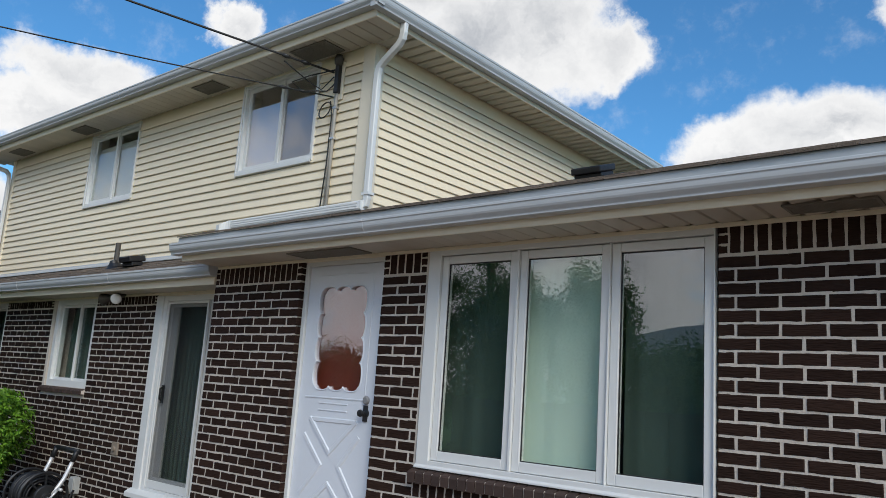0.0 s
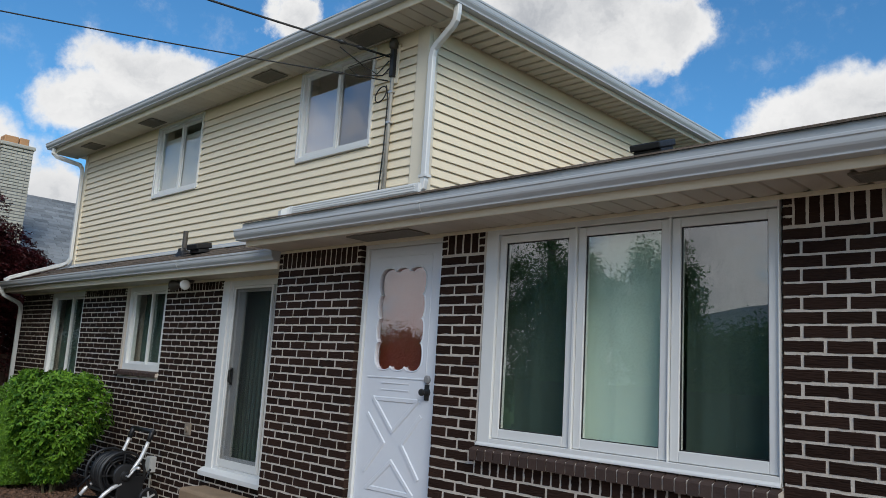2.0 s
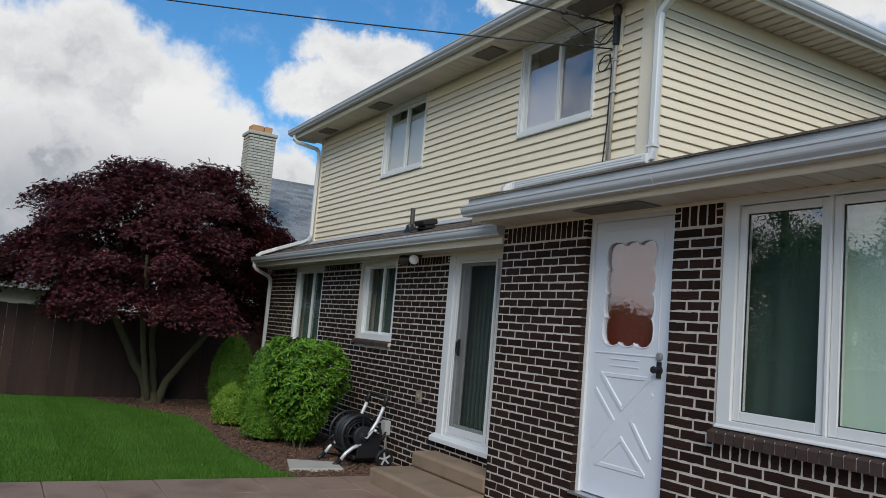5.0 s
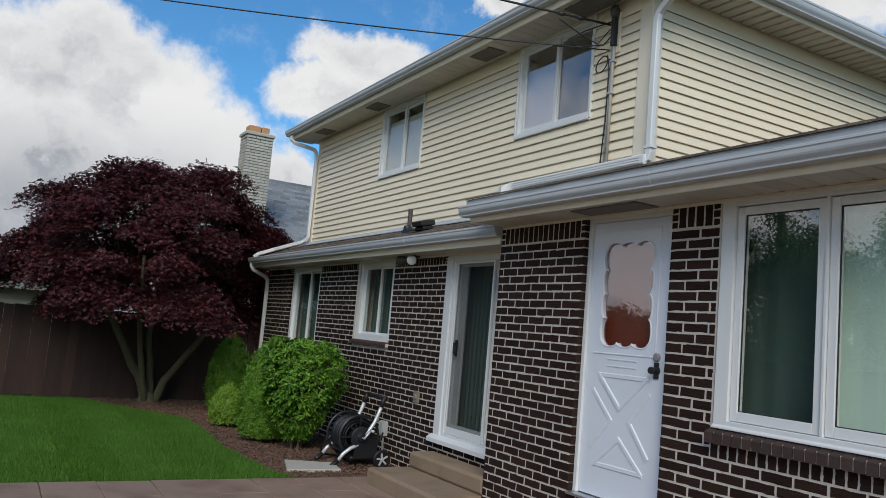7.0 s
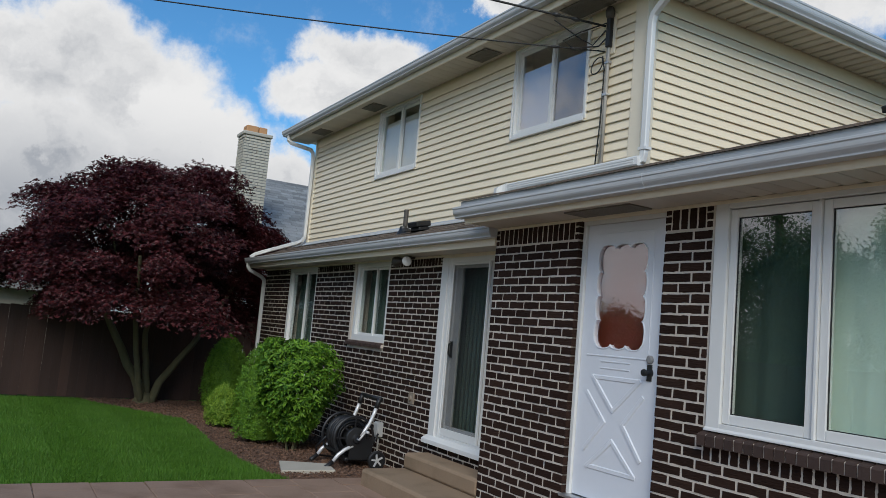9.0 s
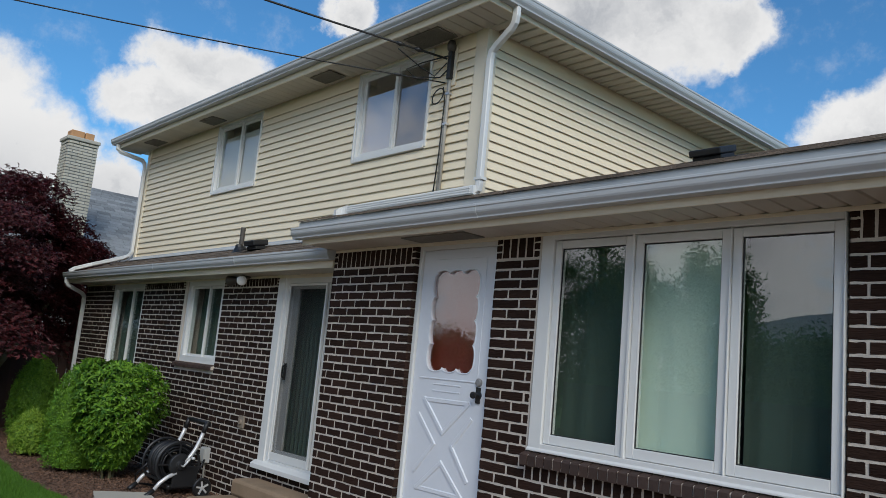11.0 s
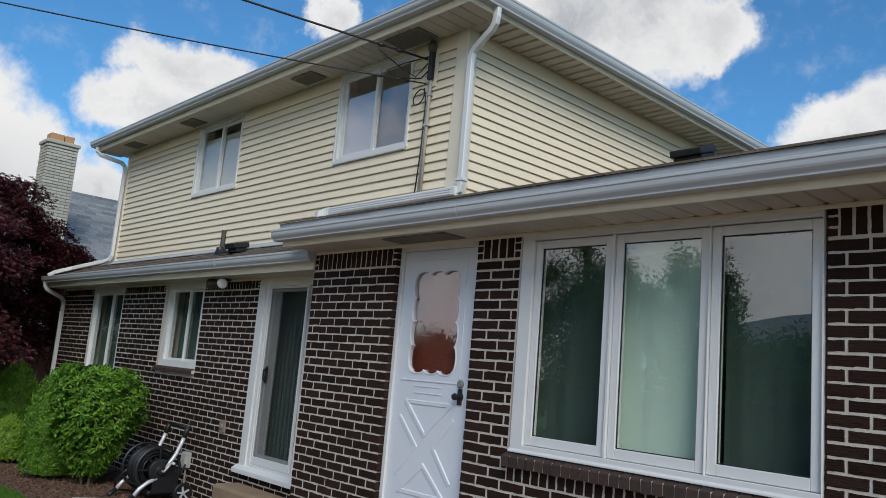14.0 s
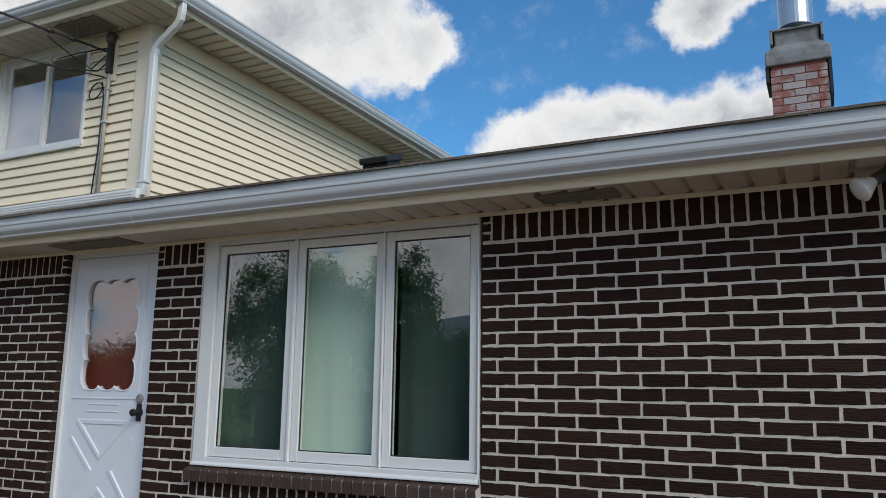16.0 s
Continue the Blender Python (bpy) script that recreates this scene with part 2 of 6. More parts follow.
M_GRASS = leaf_material("grass_blades", (0.060, 0.160, 0.015), (0.125, 0.265, 0.032), vary=0.25, rough=0.55, through_light=0.3)
M_MULCH = material("brown_bark_mulch", (0.135, 0.075, 0.048), 0.95, vary=0.3, scale=10, grain=0.4, grain_scale=70, bump=1.0, bump_scale=60, island=0.5)
M_MAPLE = leaf_material("maroon_maple_leaves", (0.020, 0.007, 0.009), (0.125, 0.024, 0.026), vary=0.5, rough=0.42, through_light=0.25)
M_BARK = material("grey_green_bark", (0.105, 0.095, 0.048), 0.9, vary=0.3, scale=6, grain=0.2, grain_scale=50, bump=0.8, bump_scale=40, stretch=(2, 2, 0.6))
M_SHRUB = leaf_material("bright_green_leaves", (0.030, 0.105, 0.010), (0.19, 0.36, 0.03), vary=0.4, through_light=0.22)
M_ARBOR = leaf_material("arborvitae_sprays", (0.040, 0.115, 0.010), (0.155, 0.30, 0.024), vary=0.35, through_light=0.12)
M_LIME = leaf_material("lime_green_sprays", (0.11, 0.21, 0.018), (0.24, 0.37, 0.04), vary=0.3, through_light=0.15)
M_TREE = leaf_material("green_tree_leaves", (0.04, 0.09, 0.02), (0.09, 0.16, 0.035), vary=0.3)
M_FENCE = material("dark_brown_fence_board", (0.040, 0.020, 0.014), 0.85, vary=0.25, scale=2.5, grain=0.25, grain_scale=30, bump=0.4, bump_scale=40, random=0.28, stretch=(3, 3, 0.3))
M_GLASS = glass_material("window_glass", (0.92, 0.965, 0.945), 0.125)
M_GLASS_LOW = glass_material("patio_door_glass", (0.90, 0.95, 0.93), 0.05)
M_GLASS_UP = glass_material("upper_window_glass", (0.92, 0.95, 0.96), 0.15)
M_GLASS_DOOR = glass_material("door_glass", (0.98, 0.96, 0.95), 0.13)
def screen_material(name, colour, cover):
    """Fine insect mesh: lets part of the light through, the rest falls on the dark threads."""
    m = bpy.data.materials.new(name)
    m.use_nodes = True
    nt = m.node_tree
    nt.nodes.remove(nt.nodes["Principled BSDF"])
    tr, df, ms = nt.nodes.new("ShaderNodeBsdfTransparent"), nt.nodes.new("ShaderNodeBsdfDiffuse"), nt.nodes.new("ShaderNodeMixShader")
    df.inputs[0].default_value = (*colour, 1)
    ms.inputs[0].default_value = cover
    nt.links.new(tr.outputs[0], ms.inputs[1])
    nt.links.new(df.outputs[0], ms.inputs[2])
    nt.links.new(ms.outputs[0], nt.nodes["Material Output"].inputs["Surface"])
    return m


M_SCREEN = screen_material("grey_insect_screen", (0.05, 0.055, 0.055), 0.25)
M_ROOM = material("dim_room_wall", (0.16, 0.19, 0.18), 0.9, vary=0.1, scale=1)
M_SHADE = material("pale_green_window_shade", (0.68, 0.80, 0.71), 0.9, vary=0.06, scale=1.5, stretch=(5, 1, 0.3))
M_DRAPE = material("grey_green_drape", (0.075, 0.112, 0.096), 0.9, vary=0.12, scale=2, stretch=(6, 1, 0.3))
M_PINKSHADE = material("pale_pinkish_shade", (0.62, 0.56, 0.56), 0.9, vary=0.05, scale=2)
M_BLIND = material("pale_green_vertical_blind", (0.19, 0.255, 0.23), 0.7, vary=0.06, scale=3, random=0.06)
M_LAMPGLASS = material("frosted_lamp_face", (0.75, 0.75, 0.72), 0.25, vary=0.08, scale=20)
M_BRONZE = material("bronze_lamp_body", (0.09, 0.08, 0.07), 0.45, metal=0.4, vary=0.15, scale=15)
M_CABLE = material("black_cable", (0.012, 0.012, 0.012), 0.6, vary=0.1)
M_CONDUIT = material("grey_conduit", (0.42, 0.40, 0.36), 0.5, vary=0.15, scale=10)
M_BOXGREY = material("grey_utility_box", (0.50, 0.50, 0.48), 0.55, vary=0.08, scale=12)
M_TANBOX = material("tan_cover_plate", (0.24, 0.195, 0.15), 0.7, vary=0.12, scale=12)
M_WHITEBRICK = material("cream_painted_brick", (0.48, 0.44, 0.36), 0.85, vary=0.15, scale=5, grain=0.1, grain_scale=30, bump=0.4, random=0.12, island=0.12)
M_REDBRICK = material("flaking_red_brick", (0.26, 0.10, 0.08), 0.85, vary=0.2, scale=6, grain=0.15, grain_scale=60, bump=0.6, bump_scale=60, random=0.15, stain_glint=(0.42, 0.37, 0.36), stain_glint_amount=0.1)
M_GREYBRICK = material("whitewashed_brick", (0.36, 0.31, 0.31), 0.85, vary=0.2, scale=7, grain=0.12, grain_scale=60, bump=0.6, bump_scale=60, random=0.12, stain_glint=(0.27, 0.085, 0.07), stain_glint_amount=-0.15)
M_REDMORTAR = material("red_mortar", (0.36, 0.13, 0.12), 0.9, vary=0.2, scale=6, grain=0.1)
M_CLAY = material("orange_clay_flue", (0.50, 0.26, 0.12), 0.8, vary=0.12, scale=8)
M_NEIGHBOUR = material("pale_grey_house_siding", (0.55, 0.56, 0.57), 0.7, vary=0.06, scale=1.5)
M_WOODPOLE = material("weathered_pole_wood", (0.14, 0.10, 0.07), 0.9, vary=0.2, scale=5, stretch=(3, 3, 0.3))


# ---- building helpers ----
def mesh_from(name, verts, faces, mat, smooth=False):
    me = bpy.data.meshes.new(name)
    me.from_pydata(verts, [], faces)
    me.update()
    for m in (mat if isinstance(mat, (list, tuple)) else [mat]):
        me.materials.append(m)
    if smooth:
        me.polygons.foreach_set("use_smooth", [True] * len(me.polygons))
    return me


class Shape:
    """Collects boxes, tubes, lathes and prisms into one mesh."""

    def __init__(self):
        self.v, self.f = [], []

    def add(self, verts, faces):
        k = len(self.v)
        self.v += [tuple(p) for p in verts]
        self.f += [tuple(i + k for i in f) for f in faces]
        return self

    def box(self, x0, x1, y0, y1, z0, z1, m=None):
        pts = [Vector((x, y, z)) for z in (z0, z1) for y in (y0, y1) for x in (x0, x1)]
        if m is not None:
            pts = [m @ p for p in pts]
        return self.add(pts, [(0, 2, 3, 1), (4, 5, 7, 6), (0, 1, 5, 4), (2, 6, 7, 3), (0, 4, 6, 2), (1, 3, 7, 5)])

    def tube(self, path, radius, sides=10, caps=True):
        path = [Vector(p) for p in path]
        rad = radius if isinstance(radius, (list, tuple)) else [radius] * len(path)
        rings, up = [], None
        for i, p in enumerate(path):
            d = (path[min(i + 1, len(path) - 1)] - path[max(i - 1, 0)]).normalized()
            if up is None:
                up = d.orthogonal().normalized()
            up = (up - d * up.dot(d)).normalized()
            side = d.cross(up)
            rings.append([p + (up * math.cos(2 * math.pi * k / sides) + side * math.sin(2 * math.pi * k / sides)) * rad[i] for k in range(sides)])
        verts = [p for r in rings for p in r]
        faces = [(i * sides + k, i * sides + (k + 1) % sides, (i + 1) * sides + (k + 1) % sides, (i + 1) * sides + k)
                 for i in range(len(path) - 1) for k in range(sides)]
        if caps:
            faces += [tuple(reversed(range(sides))), tuple((len(path) - 1) * sides + k for k in range(sides))]
        return self.add(verts, faces)

    def sweep(self, path, w, d, normal):
        """A rectangular tube w wide and d deep along a path; normal gives the side across which d is measured."""
        path, normal = [Vector(p) for p in path], Vector(normal)
        rings = []
        for i, p in enumerate(path):
            a = (path[i] - path[max(i - 1, 0)])
            b = (path[min(i + 1, len(path) - 1)] - path[i])
            t = (a.normalized() + b.normalized()).normalized() if a.length and b.length else (a + b).normalized()
            nn = (normal - t * normal.dot(t)).normalized()
            s = t.cross(nn).normalized()
            rings.append([p + s * w / 2 * sx + nn * d / 2 * sy for sx, sy in ((-.8, -1), (.8, -1), (1, -.75), (1, .75), (.8, 1), (-.8, 1), (-1, .75), (-1, -.75))])
        n = 8
        verts = [p for r in rings for p in r]
        faces = [(i * n + k, i * n + (k + 1) % n, (i + 1) * n + (k + 1) % n, (i + 1) * n + k) for i in range(len(path) - 1) for k in range(n)]
        faces += [tuple(reversed(range(n))), tuple((len(path) - 1) * n + k for k in range(n))]
        return self.add(verts, faces)

    def prism_x(self, profile, x0, x1):
        """A profile of (y, z) points drawn out along x."""
        n = len(profile)
        verts = [(x0, y, z) for y, z in profile] + [(x1, y, z) for y, z in profile]
        faces = [(k, (k + 1) % n, n + (k + 1) % n, n + k) for k in range(n)] + [tuple(reversed(range(n))), tuple(range(n, 2 * n))]
        return self.add(verts, faces)

    def prism_y(self, profile, y0, y1):
        n = len(profile)
        verts = [(x, y0, z) for x, z in profile] + [(x, y1, z) for x, z in profile]
        faces = [(k, (k + 1) % n, n + (k + 1) % n, n + k) for k in range(n)] + [tuple(reversed(range(n))), tuple(range(n, 2 * n))]
        return self.add(verts, faces)

    def lathe(self, profile, m, sides=20):
        """A profile of (radius, height) turned round z and set at the pose m."""
        n = len(profile)
        verts = [m @ Vector((r * math.cos(2 * math.pi * k / sides), r * math.sin(2 * math.pi * k / sides), h)) for k in range(sides) for r, h in profile]
        faces = [(k * n + i, ((k + 1) % sides) * n + i, ((k + 1) % sides) * n + i + 1, k * n + i + 1) for k in range(sides) for i in range(n - 1)]
        return self.add(verts, faces)


def fix_normals(me):
    bm = bmesh.new()
    bm.from_mesh(me)
    bmesh.ops.recalc_face_normals(bm, faces=bm.faces)
    bm.to_mesh(me)
    bm.free()


def part(name, shape, mat, parent=None, label="", bevel=0.0, smooth=False):
    me = mesh_from(name, shape.v, shape.f, mat, smooth)
    if len(me.polygons) < 20000:
        fix_normals(me)
    ob = new(name, me)
    if parent is not None:
        ob.parent = parent
    if bevel:
        b = ob.modifiers.new("bevel", "BEVEL")
        b.width, b.segments, b.limit_method, b.angle_limit = bevel, 2, "ANGLE", radians(40)
    if label:
        ob["label"] = label
    return ob


def thing(name, label, category, group="", kind=""):
    return tagged(new(name), label, category, group, kind)


def structure(name, shape, mat, label, category, bevel=0.0, smooth=False):
    return tagged(part(name, shape, mat, None, "", bevel, smooth), label, category, kind="structure")


def box(*a):
    return Shape().box(*a)


def wall_boxes(x0, x1, z0, z1, y0, y1, holes):
    """A wall with openings that go through it."""
    s = Shape()
    xs = sorted({x0, x1, *[h[0] for h in holes], *[h[1] for h in holes]})
    for a, b in zip(xs, xs[1:]):
        z = z0
        for h in sorted((h for h in holes if h[0] <= a and h[1] >= b), key=lambda h: h[2]):
            if h[2] > z:
                s.box(a, b, y0, y1, z, h[2])
            z = max(z, h[3])
        if z < z1:
            s.box(a, b, y0, y1, z, z1)
    return s


GROUND = -0.11
EXT_Y, LOW_Y, UP_Y = 0.0, 0.295, 0.71        # faces of the three walls
EXT_L, EXT_R = -1.235, 8.5
LOW_L = -8.85
UP_L, UP_R, UP_BACK = -8.10, -0.21, 5.35
SOF_EXT, SOF_LOW, SOF_UP = 2.48, 2.335, 4.63
ext_holes = [(-0.075, 0.822, 0.33, 2.46), (1.262, 3.216, 1.02, SOF_EXT)]
low_holes = [(-2.665, EXT_L, 0.33, SOF_LOW), (-4.965, -3.95, 1.285, SOF_LOW), (-7.635, -6.39, 0.62, SOF_LOW)]
EXT_SLOPE, LOW_SLOPE = 0.337, 0.40


def roof_ext(y):
    return 2.644 + EXT_SLOPE * (y + 0.42)


# ---- ground ----
ground = structure("ground", Shape().add([(-400, -400, GROUND - 0.03), (400, -400, GROUND - 0.03), (400, 400, GROUND - 0.03), (-400, 400, GROUND - 0.03)], [(0, 1, 2, 3)]),
                   M_LAWNSOIL, "mown green lawn turf round the house", "lawn")

patio = structure("patio", box(-2.95, 9.0, -9.0, 0.29, GROUND - 0.25, GROUND - 0.022), M_MORTAR, "tan stamped concrete patio beside the lawn", "patio")
BED = [(-3.2, -1.15), (-3.45, -1.22), (-4.9, -1.32), (-6.2, -1.22), (-7.3, -1.22), (-8.2, -1.75), (-9.2, -2.3), (-9.62, -2.4), (-9.62, 2.5), (-8.75, 2.5), (-8.75, 0.29), (-2.95, 0.29), (-2.95, -1.1)]
bed = Shape()
bed.add([(x, y, GROUND + 0.0) for x, y in BED] + [(x, y, GROUND - 0.1) for x, y in BED],
        [tuple(range(len(BED)))] + [(k, (k + 1) % len(BED), len(BED) + (k + 1) % len(BED), len(BED) + k) for k in range(len(BED))])
structure("mulch_bed", bed, M_MULCH, "brown bark mulch bed along the brick wall", "mulch bed")

# ---- walls ----
wall_extension = structure("wall_extension", wall_boxes(EXT_L + 0.01, EXT_R, GROUND - 0.1, SOF_EXT, EXT_Y + 0.004, EXT_Y + 0.24, [(a - 0.015, b + 0.015, c, d) for a, b, c, d in ext_holes]), M_MORTAR,
                           "dark brown brick wall with pale mortar joints", "brick wall")
wall_lower = structure("wall_lower", wall_boxes(LOW_L + 0.01, EXT_L, GROUND - 0.1, SOF_LOW, LOW_Y + 0.004, LOW_Y + 0.24, [(a - 0.015, min(b + 0.015, EXT_L), c, d) for a, b, c, d in low_holes]), M_MORTAR,
                       "dark brown brick ground-floor wall with pale mortar", "brick wall")
structure("wall_lower_side", box(LOW_L + 0.01, LOW_L + 0.2, LOW_Y + 0.24, 6.0, GROUND - 0.1, SOF_LOW), M_MORTAR, "brick side wall of the house", "brick wall")
structure("wall_extension_side", box(EXT_L + 0.01, EXT_L + 0.2, EXT_Y + 0.24, LOW_Y + 0.24, GROUND - 0.1, SOF_EXT), M_MORTAR, "short brick return wall", "brick wall")
up_holes = [(-2.15, -0.96, 3.62, SOF_UP), (-5.535, -4.325, 3.62, SOF_UP)]
wall_upper = structure("wall_upper", wall_boxes(UP_L + 0.03, UP_R - 0.03, 2.3, SOF_UP, UP_Y + 0.03, UP_Y + 0.2, up_holes), M_CREAM,
                       "upper-storey wall clad in cream vinyl siding", "siding wall")
wall_upper_side = structure("wall_upper_side", box(UP_R - 0.2, UP_R - 0.03, UP_Y + 0.2, UP_BACK, 2.3, SOF_UP), M_CREAM,
                            "upper-storey side wall clad in cream vinyl siding", "siding wall")
structure("wall_upper_back", Shape().box(UP_L, UP_R - 0.2, UP_BACK - 0.2, UP_BACK, 2.3, SOF_UP).box(UP_L + 0.03, UP_L + 0.2, UP_Y + 0.2, UP_BACK - 0.2, 2.3, SOF_UP), M_CREAM,
          "plain back walls of the upper storey", "siding wall")

# ---- siding courses ----
LAP = 0.0885


def lap_profile(z, h=LAP):
    return [(0.002, z + 0.012), (-0.012, z + 0.010), (-0.0135, z - 0.010), (-0.0165, z - 0.011), (-0.018, z - 0.002), (-0.0155, z + 0.006), (0.0, z + h - 0.009), (0.03, z + h - 0.008), (0.03, z + 0.012)]


def siding_front():
    z = 2.70
    while z < SOF_UP - 0.13:   # the highest course is a plain board up to the soffit
        h = LAP if z < SOF_UP - 0.13 - LAP else SOF_UP - z
        cuts = [(UP_L + 0.075, UP_R - 0.13)]
        for hx0, hx1, hz0, hz1 in up_holes:
            if z + h * 0.5 > hz0 - 0.02:
                cuts = [c for a, b in cuts for c in (((a, hx0), (hx1, b)) if a < hx0 < b else ((a, b),))]
        for a, b in cuts:
            part("siding_course", Shape().prism_x([(UP_Y + y, zz) for y, zz in lap_profile(z, h)], a, b), M_SIDING, wall_upper)
        z += LAP


def siding_side():
    z = 2.70
    while z < SOF_UP - 0.13:   # the highest course is a plain board up to the soffit
        h = LAP if z < SOF_UP - 0.13 - LAP else SOF_UP - z
        part("siding_course", Shape().prism_y([(UP_R - y, zz) for y, zz in lap_profile(z, h)], UP_Y + 0.03, UP_BACK), M_SIDING, wall_upper_side)
        z += LAP


siding_front()
siding_side()
# corner posts
post = Shape().box(UP_R - 0.13, UP_R + 0.022, UP_Y - 0.022, UP_Y + 0.03, 2.7, SOF_UP).box(UP_R - 0.03, UP_R + 0.022, UP_Y + 0.03, UP_Y + 0.11, 2.7, SOF_UP)
part("corner_post", post, M_CREAM, wall_upper, bevel=0.004)
part("corner_post", Shape().box(UP_L - 0.022, UP_L + 0.075, UP_Y - 0.022, UP_Y + 0.03, 2.6, SOF_UP), M_CREAM, wall_upper, bevel=0.004)


# ---- soffits ----
def soffit_strip(name, x0, x1, y0, y1, z, pitch, label, along="x"):
    """Boxed panels with a small stepped joint between each."""
    ob = thing(name, label, "soffit", kind="structure")
    a0, a1 = (x0, x1) if along == "x" else (y0, y1)
    n = max(1, round((a1 - a0) / pitch))
    p = (a1 - a0) / n
    for i in range(n):
        a = a0 + i * p
        for lo, hi, drop in ((0.0, 0.5, 0.0), (0.5, 1.0, 0.0)):
            u0, u1 = a + lo * p, a + hi * p
            prof = [(u0 + 0.001, z + 0.02), (u0 + 0.001, z + 0.004), (u0 + 0.004, z - 0.002), (u0 + 0.012, z - 0.006), (u1 - 0.026, z + 0.004), (u1 - 0.014, z + 0.019), (u1, z + 0.02)]
            s = Shape()
            s.prism_y(prof, y0, y1) if along == "x" else s.prism_x(prof, x0, x1)
            part("soffit_panel", s, M_SOFFIT, ob)
    return ob


soffit_strip("soffit_extension", EXT_L + 0.05, EXT_R, -0.362, 0.0, SOF_EXT - 0.02, 0.28, "beige vinyl soffit panels under the extension eave")
soffit_strip("soffit_lower", LOW_L, EXT_L, 0.0, LOW_Y, SOF_LOW - 0.02, 0.30, "beige soffit panels under the lower eave")
soffit_strip("soffit_upper_front", UP_L - 0.40, UP_R + 0.40, UP_Y - 0.40, UP_Y - 0.022, SOF_UP - 0.02, 0.28, "beige vinyl soffit under the upper front eave")
soffit_strip("soffit_upper_side", UP_R + 0.022, UP_R + 0.40, UP_Y - 0.022, UP_BACK + 0.4, SOF_UP - 0.02, 0.28, "beige vinyl soffit under the upper side eave", "y")
structure("soffit_cover", Shape().box(EXT_L, EXT_R, -0.36, 0.24, SOF_EXT + 0.001, SOF_EXT + 0.02).box(UP_L - 0.4, UP_R + 0.4, UP_Y - 0.4, UP_BACK + 0.4, SOF_UP + 0.001, SOF_UP + 0.03)
          .box(LOW_L, EXT_L, 0.0, UP_Y, SOF_LOW + 0.001, SOF_LOW + 0.02), M_CREAM, "boarding above the soffit panels", "eave")
# trims where soffit meets wall
trim = Shape().box(EXT_L, EXT_R, -0.016, 0.0, SOF_EXT - 0.045, SOF_EXT - 0.021)
structure("soffit_trim", trim, M_CREAM, "cream trim between brick and soffit", "trim", bevel=0.003)
structure("soffit_trim_lower", box(LOW_L, EXT_L, LOW_Y - 0.014, LOW_Y, SOF_LOW - 0.045, SOF_LOW - 0.021), M_CREAM, "cream trim under the lower soffit", "trim", bevel=0.003)

for x0, x1, z, y0, y1, nm in ((-1.05, -0.55, SOF_UP, 0.38, 0.64, "up"), (-2.75, -2.35, SOF_UP, 0.40, 0.62, "up"), (-5.6, -5.2, SOF_UP, 0.40, 0.62, "up"), (-7.6, -7.2, SOF_UP, 0.40, 0.62, "up"),
                              (0.05, 0.75, SOF_EXT, -0.27, -0.06, "ext"), (3.62, 4.02, SOF_EXT, -0.27, -0.10, "ext")):
    vent = thing("soffit_vent", "perforated brown vent panel set in the beige soffit", "soffit vent", "soffit vents")
    part("vent_frame", Shape().box(x0, x1, y0, y0 + 0.015, z - 0.034, z - 0.024).box(x0, x1, y1 - 0.015, y1, z - 0.034, z - 0.024)
         .box(x0, x0 + 0.015, y0 + 0.015, y1 - 0.015, z - 0.034, z - 0.024).box(x1 - 0.015, x1, y0 + 0.015, y1 - 0.015, z - 0.034, z - 0.024), M_VENT, vent)
    slats = Shape()
    k = y0 + 0.02
    while k < y1 - 0.02:
        slats.box(x0 + 0.015, x1 - 0.015, k, k + 0.009, z - 0.032, z - 0.026)
        k += 0.014
    part("louvre", slats, M_VENT, vent)


# ---- fascia and gutters ----
# front of a K-style gutter from the bottom bead up to the rolled lip, as shares of its width and height
K_FRONT = [(0.66, 1.0), (0.70, 0.97), (0.70, 0.88), (0.73, 0.82), (0.80, 0.73), (0.88, 0.62), (0.925, 0.50), (0.94, 0.36), (0.945, 0.24), (0.965, 0.20), (1.0, 0.17), (1.0, 0.04), (0.985, 0.0)]


def gutter(name, x0, x1, y_back, z_top, label, h=0.092, w=0.105, seams=()):
    """A K-style gutter along x: back plate, flat bottom, curved front, rolled lip."""
    g = thing(name, label, "gutter")
    y = y_back
    prof = [(y, z_top), (y, z_top - h)] + [(y - w * a, z_top - h * b) for a, b in K_FRONT] + [(y - w + 0.012, z_top), (y - w + 0.012, z_top - 0.010), (y - 0.93 * w, z_top - 0.22 * h),
            (y - 0.90 * w, z_top - 0.45 * h), (y - 0.64 * w, z_top - h + 0.008), (y - 0.004, z_top - h + 0.006), (y - 0.004, z_top)]
    part("trough", Shape().prism_x(prof, x0, x1), M_GUTTER, g)
    for x in (x0, x1):
        part("end_cap", Shape().prism_x([(a, b) for a, b in prof[1:15]] + [(y, z_top)], x - 0.003, x + 0.003), M_GUTTER, g)
    for x in seams:
        part("seam_joint", Shape().prism_x([(a - 0.002, b - 0.002) for a, b in prof[:15]] + [(y - w + 0.004, z_top + 0.002)], x - 0.012, x + 0.012), M_GUTTER, g, "overlapped metal seam")
    return g


structure("fascia_extension", box(EXT_L + 0.03, EXT_R, -0.375, -0.36, SOF_EXT - 0.035, roof_ext(-0.375) - 0.03), M_CREAM, "cream fascia board behind the gutter", "fascia", bevel=0.003)
structure("drip_edge", Shape().prism_x([(-0.402, 2.56), (-0.408, 2.56), (-0.410, roof_ext(-0.41) - 0.002), (-0.38, roof_ext(-0.38) - 0.031), (-0.402, roof_ext(-0.40) - 0.032)], EXT_L, EXT_R), M_GUTTER, "white metal drip edge between gutter and shingles", "drip edge")
